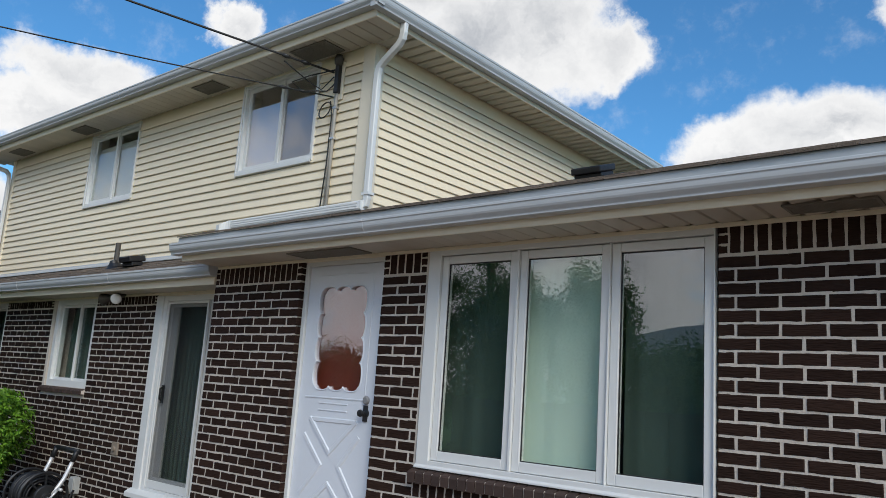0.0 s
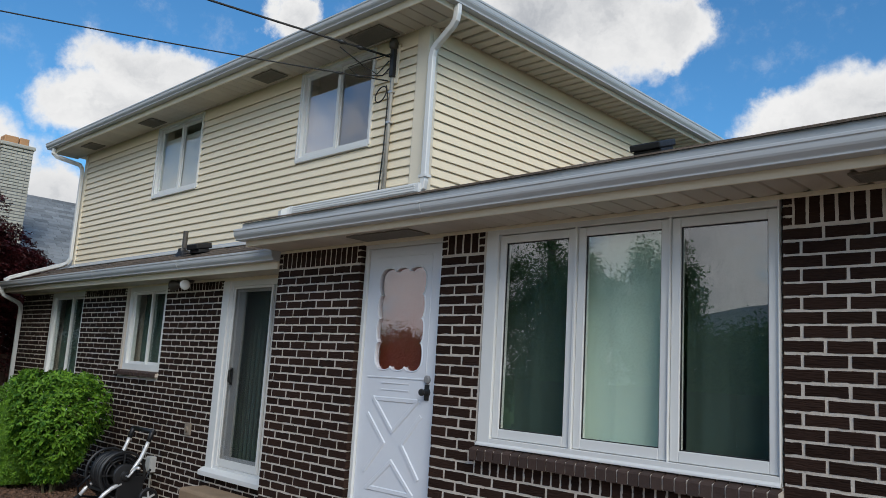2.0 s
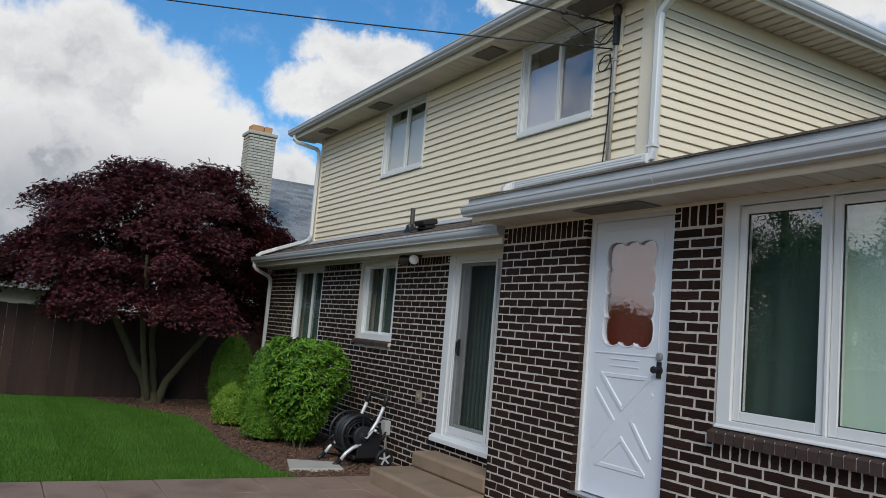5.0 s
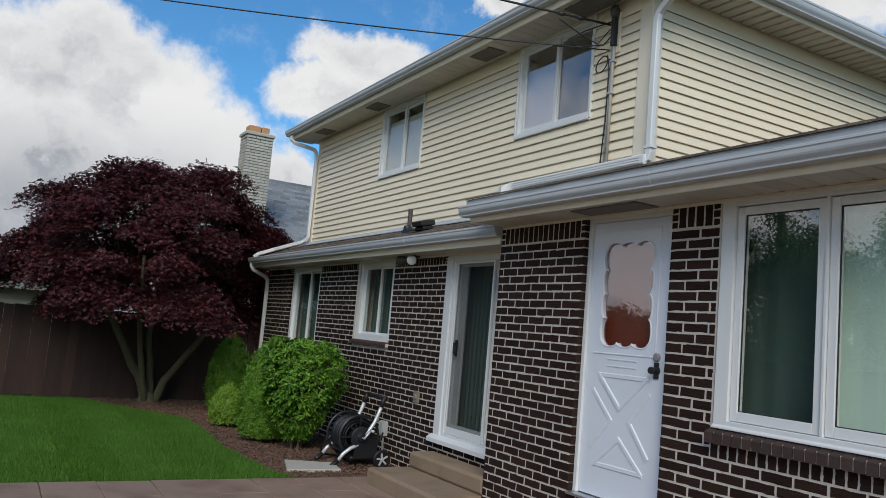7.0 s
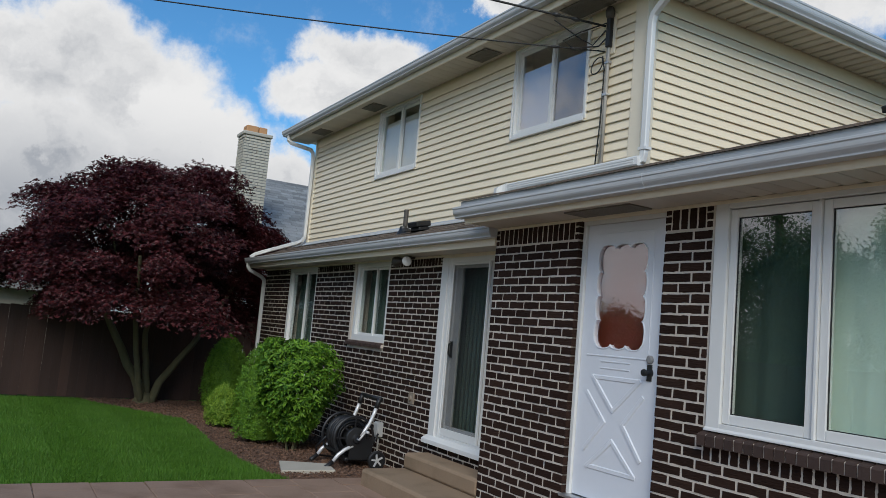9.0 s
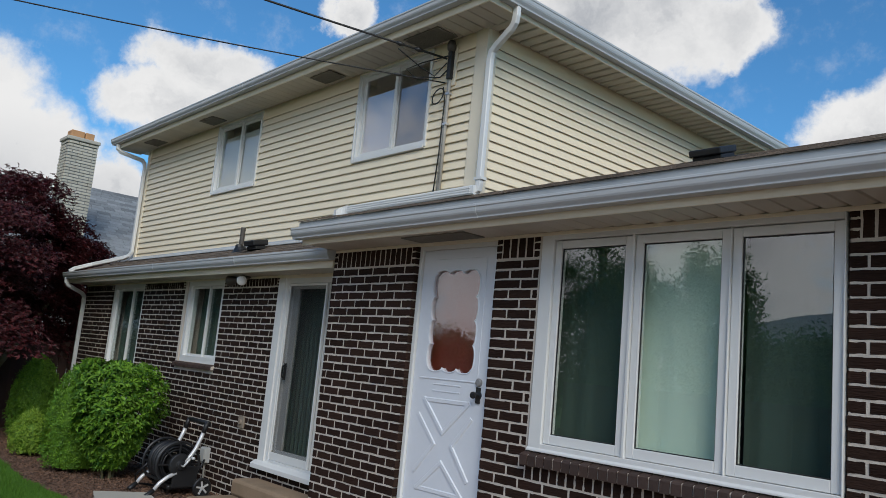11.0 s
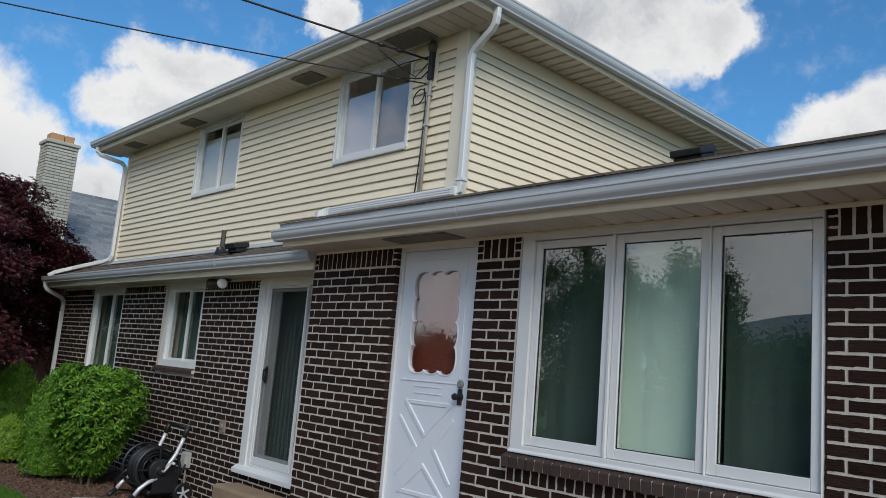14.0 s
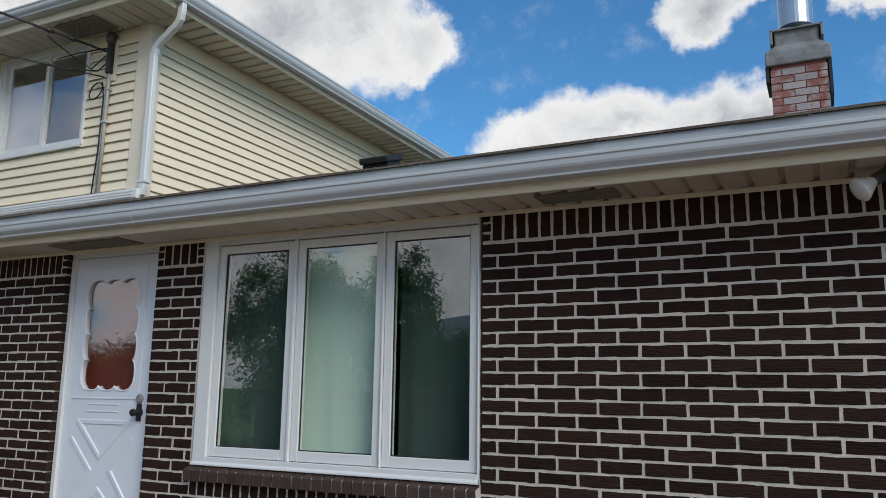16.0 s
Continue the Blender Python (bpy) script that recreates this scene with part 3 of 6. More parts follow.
structure("fascia_lower", box(LOW_L, EXT_L, -0.015, 0.0, SOF_LOW - 0.03, 2.47), M_CREAM, "cream fascia board of the lower eave", "fascia", bevel=0.003)
gutter("extension_gutter", EXT_L - 0.02, EXT_R, -0.376, 2.583, "white aluminium gutter along the extension eave", seams=(1.05, 6.1))
gutter("lower_gutter", LOW_L - 0.05, EXT_L + 0.03, -0.016, 2.472, "white aluminium gutter along the lower eave", h=0.10, w=0.10, seams=(-5.2, -3.0))
UE = UP_Y - 0.40
structure("fascia_upper", Shape().box(UP_L - 0.40, UP_R + 0.415, UE - 0.015, UE, SOF_UP - 0.035, 4.76).box(UP_R + 0.40, UP_R + 0.415, UE, UP_BACK + 0.4, SOF_UP - 0.035, 4.76), M_CREAM,
          "cream fascia boards of the upper eaves", "fascia", bevel=0.003)
gutter("upper_gutter", UP_L - 0.46, UP_R + 0.50, UE - 0.016, 4.755, "white aluminium gutter along the upper front eave", seams=(-4.0,))


def gutter_y(name, y0, y1, x_back, z_top, label, h=0.115, w=0.10):
    g = thing(name, label, "gutter")
    x = x_back
    prof = [(x, z_top), (x, z_top - h)] + [(x + w * a, z_top - h * b) for a, b in K_FRONT] + [(x + w - 0.012, z_top), (x + 0.90 * w, z_top - 0.45 * h), (x + 0.64 * w, z_top - h + 0.008), (x + 0.004, z_top)]
    part("trough", Shape().prism_y(prof, y0, y1), M_GUTTER, g)
    part("end_cap", Shape().prism_y(prof[1:15] + [(x, z_top)], y1 - 0.003, y1 + 0.003), M_GUTTER, g)
    return g


gutter_y("upper_side_gutter", UE - 0.10, UP_BACK + 0.4, UP_R + 0.416, 4.757, "white aluminium gutter along the upper side eave")


# ---- roofs ----
def shingle_rows(z_of, x0, x1, y0, y1, row=0.14, tab=0.30, seed=1):
    rnd, s = random.Random(seed), Shape()
    y, k = y0, 0
    while y < y1:
        x = x0 - (k % 2) * tab * 0.5
        while x < x1:
            a, b = max(x, x0), min(x + tab - 0.006, x1)
            if b > a + 0.02:
                t = 0.010 + rnd.random() * 0.007
                w = rnd.random() * 0.006
                ya = y - w
                s.add([(a, ya, z_of(ya) + 0.002), (b, ya, z_of(ya) + 0.002), (b, ya, z_of(ya) + t), (a, ya, z_of(ya) + t), (b, y + row, z_of(y + row) + 0.003), (a, y + row, z_of(y + row) + 0.003)],
                      [(0, 1, 2, 3), (3, 2, 4, 5), (0, 3, 5), (1, 4, 2)])
            x += tab
        y += row
        k += 1
    return s


def roof_low(y):
    return 2.478 + LOW_SLOPE * y


roof_extension = structure("roof_extension", Shape().prism_x([(-0.40, roof_ext(-0.40) - 0.03), (4.3, roof_ext(4.3) - 0.03), (9.0, roof_ext(-0.4) - 0.03), (9.0, roof_ext(-0.4)), (4.3, roof_ext(4.3)), (-0.40, roof_ext(-0.40))], UP_R - 0.02, EXT_R)
                           .prism_x([(-0.40, roof_ext(-0.40) - 0.03), (UP_Y + 0.03, roof_ext(UP_Y) - 0.03), (UP_Y + 0.03, roof_ext(UP_Y)), (-0.40, roof_ext(-0.40))], EXT_L, UP_R - 0.02),
                           M_SHINGLE, "low-pitched brown asphalt shingle roof of the extension", "roof")
tagged(part("shingles", shingle_rows(roof_ext, UP_R, EXT_R, -0.425, 4.2, seed=2), M_SHINGLE, roof_extension), kind="stuff")
tagged(part("shingles", shingle_rows(roof_ext, EXT_L, UP_R, -0.425, UP_Y - 0.02, seed=3), M_SHINGLE, roof_extension), kind="stuff")
gable = Shape().add([(EXT_L + 0.02, -0.36, SOF_EXT), (EXT_L + 0.02, -0.36, roof_ext(-0.36) - 0.03), (EXT_L + 0.02, UP_Y, roof_ext(UP_Y) - 0.03), (EXT_L + 0.02, UP_Y, SOF_EXT),
                     (EXT_L + 0.06, -0.36, SOF_EXT), (EXT_L + 0.06, -0.36, roof_ext(-0.36) - 0.03), (EXT_L + 0.06, UP_Y, roof_ext(UP_Y) - 0.03), (EXT_L + 0.06, UP_Y, SOF_EXT)],
                    [(0, 1, 2, 3), (4, 7, 6, 5), (0, 4, 5, 1), (1, 5, 6, 2), (3, 2, 6, 7), (0, 3, 7, 4)])
structure("gable_end", gable, M_CREAM, "small cream gable end of the extension roof", "gable")
roof_lower = structure("roof_lower", Shape().prism_x([(-0.03, roof_low(-0.03) - 0.03), (UP_Y + 0.03, roof_low(UP_Y + 0.03) - 0.03), (UP_Y + 0.03, roof_low(UP_Y + 0.03)), (-0.03, roof_low(-0.03))], UP_L, EXT_L + 0.01)
                       .prism_x([(-0.03, roof_low(-0.03) - 0.03), (3.2, roof_low(3.2) - 0.03), (3.2, roof_low(3.2)), (-0.03, roof_low(-0.03))], LOW_L - 0.02, UP_L), M_SHINGLE,
                       "narrow brown shingle roof below the upper storey", "roof")
tagged(part("shingles", shingle_rows(roof_low, LOW_L - 0.03, EXT_L, -0.07, UP_Y - 0.02, seed=4), M_SHINGLE, roof_lower), kind="stuff")
# wall flashing where siding meets roof
structure("roof_flashing", Shape().prism_x([(UP_Y - 0.09, roof_low(UP_Y - 0.09) + 0.022), (UP_Y - 0.02, roof_low(UP_Y) + 0.02), (UP_Y - 0.02, roof_low(UP_Y) + 0.05), (UP_Y - 0.026, roof_low(UP_Y) + 0.05),
                                                 (UP_Y - 0.03, roof_low(UP_Y) + 0.035), (UP_Y - 0.09, roof_low(UP_Y - 0.09) + 0.03)], UP_L, EXT_L), M_GUTTER, "white metal flashing strip at the foot of the siding", "flashing")
# upper hip roof
hx0, hx1, hy0, hy1, hz = UP_L - 0.44, UP_R + 0.44, UE - 0.05, UP_BACK + 0.44, 4.765
half = (hy1 - hy0) / 2
top = hz + half * 0.30
hip = Shape().add([(hx0, hy0, hz), (hx1, hy0, hz), (hx1, hy1, hz), (hx0, hy1, hz), (hx0 + half, hy0 + half, top), (hx1 - half, hy0 + half, top),
                   (hx0, hy0, hz - 0.02), (hx1, hy0, hz - 0.02), (hx1, hy1, hz - 0.02), (hx0, hy1, hz - 0.02)],
                  [(0, 1, 5, 4), (1, 2, 5), (2, 3, 4, 5), (3, 0, 4), (0, 6, 7, 1), (1, 7, 8, 2), (2, 8, 9, 3), (3, 9, 6, 0), (6, 9, 8, 7)])
roof_upper = structure("roof_upper", hip, M_SHINGLE, "dark shingle hip roof of the upper storey", "roof")
edge = shingle_rows(lambda y: hz + (y - hy0) * 0.30, hx0, hx1, hy0 - 0.02, hy0 + 0.2, seed=7)
tagged(part("shingles", edge, M_SHINGLE, roof_upper), kind="stuff")

# closed back of the lower house
structure("wall_rear", Shape().box(LOW_L, EXT_R, 9.4, 9.6, GROUND - 0.1, 2.6).box(EXT_R - 0.2, EXT_R, 0.24, 9.4, GROUND - 0.1, 2.6), M_MORTAR, "plain rear walls that close the house", "wall")
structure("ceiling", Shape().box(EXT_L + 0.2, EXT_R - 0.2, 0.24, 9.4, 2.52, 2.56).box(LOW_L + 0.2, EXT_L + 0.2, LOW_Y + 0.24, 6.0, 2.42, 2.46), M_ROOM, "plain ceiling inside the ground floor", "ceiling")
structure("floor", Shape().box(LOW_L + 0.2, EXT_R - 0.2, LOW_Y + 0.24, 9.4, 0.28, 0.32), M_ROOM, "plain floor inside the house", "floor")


# ---- windows and doors ----
def framed(name, parent, x0, x1, z0, z1, y0, y1, w, mat=None, wb=None, label="", bevel=0.003):
    wb = w if wb is None else wb
    s = Shape().box(x0, x0 + w, y0, y1, z0, z1).box(x1 - w, x1, y0, y1, z0, z1).box(x0 + w, x1 - w, y0, y1, z0, z0 + wb).box(x0 + w, x1 - w, y0, y1, z1 - w, z1)
    return part(name, s, mat or M_WHITE, parent, label, bevel)


def pane(parent, x0, x1, z0, z1, y, mat):
    p = part("pane", box(x0, x1, y, y + 0.004, z0, z1), mat, parent)
    p.visible_shadow = False
    return p


def beads(parent, x0, x1, z0, z1, y):
    framed("glazing_bead", parent, x0, x1, z0, z1, y, y + 0.012, 0.012, bevel=0.002)


# picture window of three lights
win = thing("window_1", "white vinyl three-light picture window with pale shade behind", "window", kind="structure")
WX0, WX1, WZ0, WZ1 = 1.262, 3.216, 1.02, 2.438
part("header_board", box(WX0, WX1, -0.006, 0.1, WZ1, SOF_EXT - 0.022), M_CREAM, win, "cream header board", bevel=0.003)
part("window_frame", Shape().box(WX0, 1.365, -0.012, 0.10, WZ0, WZ1).box(3.208, WX1, -0.012, 0.10, WZ0, WZ1).box(1.365, 3.208, -0.012, 0.10, WZ0, WZ0 + 0.05).box(1.365, 3.208, -0.012, 0.10, WZ1 - 0.035, WZ1), M_WHITE, win, bevel=0.003)
part("window_sill", Shape().prism_x([(-0.022, WZ0 - 0.002), (-0.022, WZ0 + 0.008), (-0.012, WZ0 + 0.022), (0.0, WZ0 + 0.022), (0.0, WZ0 - 0.002)], WX0 - 0.004, WX1), M_WHITE, win, bevel=0.002)
lights = ((1.365, 1.976), (1.994, 2.610), (2.618, 3.208))
for a, b in ((1.976, 1.994), (2.610, 2.618)):
    part("mullion", box(a, b, -0.008, 0.10, WZ0 + 0.05, WZ1 - 0.035), M_WHITE, win, bevel=0.002)
for i, (a, b) in enumerate(lights):
    sash = framed("sash", win, a + 0.003, b - 0.003, WZ0 + 0.053, WZ1 - 0.041, 0.008, 0.06, 0.052, wb=0.06, bevel=0.004)
    # Black strip round each sash, coloured in as the shade of the gap.
    framed("shadow_gap", sash, a + 0.001, b - 0.001, WZ0 + 0.051, WZ1 - 0.036, 0.045, 0.05, 0.008, M_BLACK, bevel=0)
    sa, sb, s0, s1 = a + 0.055, b - 0.055, WZ0 + 0.113, WZ1 - 0.093
    framed("gasket", sash, sa, sb, s0, s1, 0.020, 0.028, 0.006, M_BLACK, bevel=0)
    pane(sash, sa + 0.002, sb - 0.002, s0 + 0.002, s1 - 0.002, 0.026, M_GLASS)
# entry door
door = thing("door_1", "white entry door with scalloped glass and crossbuck panel, closed", "door", kind="structure")
DX0, DX1, DZ0, DZ1 = -0.035, 0.785, 0.358, 2.405
DY = 0.065
part("door_frame", Shape().box(-0.077, DX0 - 0.004, 0.042, 0.15, 0.35, DZ1 + 0.035).box(DX1 + 0.004, 0.824, 0.042, 0.15, 0.35, DZ1 + 0.035).box(DX0 - 0.004, DX1 + 0.004, 0.042, 0.15, DZ1 + 0.004, DZ1 + 0.035),
     M_WHITE, door, bevel=0.003)
part("header_board", box(-0.077, 0.824, 0.03, 0.13, DZ1 + 0.035, 2.461), M_CREAM, door, "cream board above the door")
part("threshold", box(-0.077, 0.824, -0.03, 0.15, 0.33, 0.350), M_STEEL, door, bevel=0.003)


def scallop_outline(cx0, cx1, cz0, cz1, nx, nz, n=9, grow=1.0):
    """A closed outline of round lobes: nx along top and bottom, nz down the sides."""
    pts = []
    wx, wz = (cx1 - cx0) / nx, (cz1 - cz0) / nz
    rx, rz = wx * 0.5, wz * 0.5
    dx, dz = 0.030 * grow, 0.030 * grow
    for i in range(nx):   # top, left to right
        for k in range(n):
            a = math.pi - math.pi * k / (n - 1)
            pts.append((cx0 + wx * (i + 0.5) + rx * math.cos(a), cz1 + dz * math.sin(a)))
    for i in range(nz):   # right side, downwards
        for k in range(1, n):
            a = math.pi / 2 - math.pi * k / (n - 1)
            pts.append((cx1 + dx * math.cos(a), cz1 - wz * (i + 0.5) + rz * math.sin(a)))
    for i in range(nx):
        for k in range(1, n):
            a = -math.pi * k / (n - 1)
            pts.append((cx1 - wx * (i + 0.5) + rx * math.cos(a), cz0 + dz * math.sin(a)))
    for i in range(nz):
        for k in range(1, n - (i == nz - 1)):
            a = -math.pi / 2 - math.pi * k / (n - 1)
            pts.append((cx0 + dx * math.cos(a), cz0 + wz * (i + 0.5) + rz * math.sin(a)))
    return pts


def door_leaf():
    """The leaf with the scalloped opening cut through."""
    hole = scallop_outline(0.125, 0.594, 1.492, 2.217, 3, 4)
    bm = bmesh.new()
    outer = [bm.verts.new((x, DY, z)) for x, z in ((DX0, DZ0), (DX1, DZ0), (DX1, DZ1), (DX0, DZ1))]
    inner = [bm.verts.new((x, DY, z)) for x, z in hole]
    edges = [bm.edges.new((v[i], v[(i + 1) % len(v)])) for v in (outer, inner) for i in range(len(v))]
    bmesh.ops.triangle_fill(bm, use_beauty=True, use_dissolve=False, edges=edges)
    for f in [f for f in bm.faces if inside(f.calc_center_median(), hole)]:
        bm.faces.remove(f)
    res = bmesh.ops.extrude_face_region(bm, geom=list(bm.faces))
    bmesh.ops.translate(bm, vec=(0, 0.04, 0), verts=[g for g in res["geom"] if isinstance(g, bmesh.types.BMVert)])
    bmesh.ops.recalc_face_normals(bm, faces=bm.faces)
    me = bpy.data.meshes.new("leaf")
    bm.to_mesh(me)
    bm.free()
    me.materials.append(M_DOOR)
    ob = new("leaf", me)
    ob.parent = door
    return ob


def inside(p, poly):
    x, z, hit = p.x, p.z, False
    for (x0, z0), (x1, z1) in zip(poly, poly[1:] + poly[:1]):
        if (z0 > z) != (z1 > z) and x < (x1 - x0) * (z - z0) / (z1 - z0) + x0:
            hit = not hit
    return hit


leaf = door_leaf()
outline = scallop_outline(0.125, 0.594, 1.492, 2.217, 3, 4)
part("glazing_bead", Shape().tube([(x, DY + 0.001, z) for x, z in outline + outline[:2]], 0.007, 6, caps=False), M_DOOR, leaf, "scalloped moulding round the glass")
pane(leaf, 0.08, 0.64, 1.45, 2.26, DY + 0.018, M_GLASS_DOOR)
part("inner_panel", box(0.03, 0.77, 0.165, 0.18, 0.38, 2.38), M_REDWOOD, door, "red-stained inner panel behind the glass")


def ridge(points, w=0.021, h=0.009):
    """A raised moulding with a triangular section that runs through the points on the door's face."""
    s = Shape()
    for i, ((x0, z0), (x1, z1)) in enumerate(zip(points, points[1:])):
        h += 0.0007
        d = Vector((x1 - x0, 0, z1 - z0)).normalized()
        n = Vector((-d.z, 0, d.x)) * w / 2
        a, b = Vector((x0, DY - 0.0004 * i, z0)) - d * w * 0.3, Vector((x1, DY - 0.0004 * i, z1)) + d * w * 0.3
        out = Vector((0, -h, 0))
        s.add([a - n, a - n * 0.62 + out, a + n * 0.62 + out, a + n, b - n, b - n * 0.62 + out, b + n * 0.62 + out, b + n],
              [(0, 1, 5, 4), (1, 2, 6, 5), (2, 3, 7, 6), (0, 3, 2, 1), (4, 5, 6, 7)])
    return s


for run in (((0.125, 1.247), (0.607, 1.250), (0.353, 1.018), (0.125, 1.247)), ((0.115, 0.589), (0.602, 0.590), (0.364, 0.800), (0.115, 0.589)),
            ((0.070, 1.125), (0.268, 0.927), (0.072, 0.710)), ((0.642, 1.140), (0.462, 0.929), (0.648, 0.710))):
    part("moulding", ridge(run, 0.038, 0.006), M_DOOR, leaf)
part("moulding", ridge(((0.04, 1.408), (0.665, 1.411)), 0.012, 0.005), M_DOOR, leaf)
for z in (1.369, 1.319):
    part("moulding", ridge(((0.20, z), (0.50, z)), 0.010, 0.004), M_DOOR, leaf)
part("moulding", ridge(((0.07, 2.335), (0.675, 2.335), (0.675, 1.45)), 0.008, 0.003), M_DOOR, leaf)
to_front = Matrix.Rotation(radians(90), 4, "X")
handle = part("handle", Shape().lathe([(0, 0), (0.033, 0), (0.033, 0.008), (0.014, 0.014), (0.013, 0.04), (0.023, 0.046), (0.026, 0.056), (0.022, 0.067), (0, 0.07)], Matrix.Translation((0.698, DY, 1.322)) @ to_front, 18)
              .box(0.678, 0.718, DY - 0.010, DY, 1.265, 1.378), M_BLACK, leaf, "black door knob on a plate", smooth=False)
part("deadbolt", Shape().lathe([(0, 0), (0.030, 0), (0.030, 0.012), (0.022, 0.02), (0, 0.02)], Matrix.Translation((0.697, DY, 1.413)) @ to_front, 18), M_LEADGREY, leaf, "grey deadbolt")


def sliding_window(name, label, x0, x1, z0, z1, yw, depth, glass=None, split=0.5, trim_w=0.055, sash_w=0.028):
    """A horizontal slider in a recess, with a cased frame and two sashes."""
    w = thing(name, label, "window", kind="structure")
    y = yw + depth
    framed("window_frame", w, x0, x1, z0, z1, y - 0.05, y + 0.06, trim_w)
    xi0, xi1, zi0, zi1 = x0 + trim_w, x1 - trim_w, z0 + trim_w, z1 - trim_w
    xm = xi0 + (xi1 - xi0) * split
    for k, (a, b) in enumerate(((xi0, xm + 0.02), (xm - 0.02, xi1))):
        yy = y - 0.012 + 0.022 * k
        sash = framed("sash", w, a, b, zi0, zi1, yy, yy + 0.02, sash_w, bevel=0.002)
        pane(sash, a + sash_w - 0.002, b - sash_w + 0.002, zi0 + sash_w - 0.002, zi1 - sash_w + 0.002, yy + 0.008, glass or M_GLASS)
    return w


sliding_window("window_2", "white sliding window set in the brick wall", -4.965, -3.95, 1.285, 2.31, LOW_Y, 0.07, split=0.52, trim_w=0.075, glass=M_GLASS_LOW)
sliding_window("window_3", "tall white sliding window partly behind the shrub", -7.635, -6.39, 0.62, 2.31, LOW_Y, 0.07, split=0.55, trim_w=0.08, glass=M_GLASS_LOW)
for nm, x0, x1 in (("window_4", -2.15, -0.96), ("window_5", -5.535, -4.325)):
    w = sliding_window(nm, "white vinyl sliding window in the upper siding", x0, x1, 3.62, 4.59, UP_Y, 0.035, glass=M_GLASS_UP if nm == "window_4" else M_GLASS_LOW, trim_w=0.030, sash_w=0.044)
    part("window_casing", Shape().box(x0 - 0.02, x0, UP_Y - 0.028, UP_Y + 0.03, 3.60, 4.59).box(x1, x1 + 0.02, UP_Y - 0.028, UP_Y + 0.03, 3.60, 4.59).box(x0, x1, UP_Y - 0.034, UP_Y + 0.03, 3.585, 3.62), M_WHITE, w, bevel=0.003)
    part("window_head", box(x0 - 0.02, x1 + 0.02, UP_Y - 0.026, UP_Y + 0.03, 4.59, SOF_UP - 0.021), M_CREAM, w, "cream head board", bevel=0.003)

# patio sliding door
slider = thing("door_2", "white sliding patio door with vertical blinds behind glass, closed", "sliding door", kind="structure")
SX0, SX1, SZ0, SZ1 = -2.665, EXT_L, 0.385, 2.28
GX0, GX1 = -2.51, -1.765          # the sliding panel
part("header_board", box(SX0, SX1, LOW_Y - 0.004, LOW_Y + 0.1, SZ1, SOF_LOW - 0.045), M_CREAM, slider, "cream header board", bevel=0.003)
part("casing", Shape().box(SX0, GX0 - 0.03, LOW_Y - 0.012, LOW_Y + 0.13, SZ0, SZ1), M_WHITE, slider, bevel=0.004)
part("door_frame", Shape().box(GX0 - 0.03, GX0 + 0.03, LOW_Y + 0.004, LOW_Y + 0.13, SZ0, SZ1).box(GX0 + 0.03, SX1 - 0.002, LOW_Y + 0.004, LOW_Y + 0.13, SZ1 - 0.055, SZ1)
     .box(GX0 + 0.03, SX1 - 0.002, LOW_Y + 0.004, LOW_Y + 0.13, SZ0, SZ0 + 0.03), M_WHITE, slider, bevel=0.003)
part("door_sill", Shape().prism_x([(LOW_Y - 0.07, 0.31), (LOW_Y - 0.07, 0.355), (LOW_Y - 0.012, 0.388), (LOW_Y + 0.1, 0.388), (LOW_Y + 0.1, 0.31)], SX0 - 0.03, SX1 - 0.003), M_WHITE, slider, bevel=0.004)
sp = framed("screen_panel", slider, GX0 + 0.032, GX1, SZ0 + 0.032, SZ1 - 0.057, LOW_Y + 0.012, LOW_Y + 0.036, 0.024, wb=0.075)
part("screen", box(GX0 + 0.056, GX1 - 0.024, LOW_Y + 0.022, LOW_Y + 0.024, SZ0 + 0.107, SZ1 - 0.081), M_SCREEN, sp, "grey insect screen")
part("handle", Shape().box(GX0 + 0.125, GX0 + 0.150, LOW_Y + 0.002, LOW_Y + 0.022, 1.225, 1.395).sweep([(GX0 + 0.150, LOW_Y + 0.01, 1.235), (GX0 + 0.158, LOW_Y - 0.03, 1.262), (GX0 + 0.158, LOW_Y - 0.03, 1.36), (GX0 + 0.150, LOW_Y + 0.01, 1.385)], 0.016, 0.014, (1, 0, 0)), M_BLACK, sp, "black pull handle", bevel=0.002)
dp = framed("door_panel", slider, GX0 + 0.032, GX1 - 0.002, SZ0 + 0.03, SZ1 - 0.056, LOW_Y + 0.045, LOW_Y + 0.075, 0.055, wb=0.105)
part("lock_stile", box(GX0 + 0.087, GX0 + 0.195, LOW_Y + 0.046, LOW_Y + 0.074, SZ0 + 0.135, SZ1 - 0.111), M_BOXGREY, dp, "grey inner stile", bevel=0.003)
pane(dp, GX0 + 0.195, GX1 - 0.055, SZ0 + 0.133, SZ1 - 0.109, LOW_Y + 0.058, M_GLASS_LOW)
fp = framed("fixed_panel", slider, GX1 + 0.0, SX1 - 0.02, SZ0 + 0.03, SZ1 - 0.056, LOW_Y + 0.085, LOW_Y + 0.115, 0.055, wb=0.105)
pane(fp, GX1 + 0.053, SX1 - 0.073, SZ0 + 0.133, SZ1 - 0.109, LOW_Y + 0.10, M_GLASS_LOW)

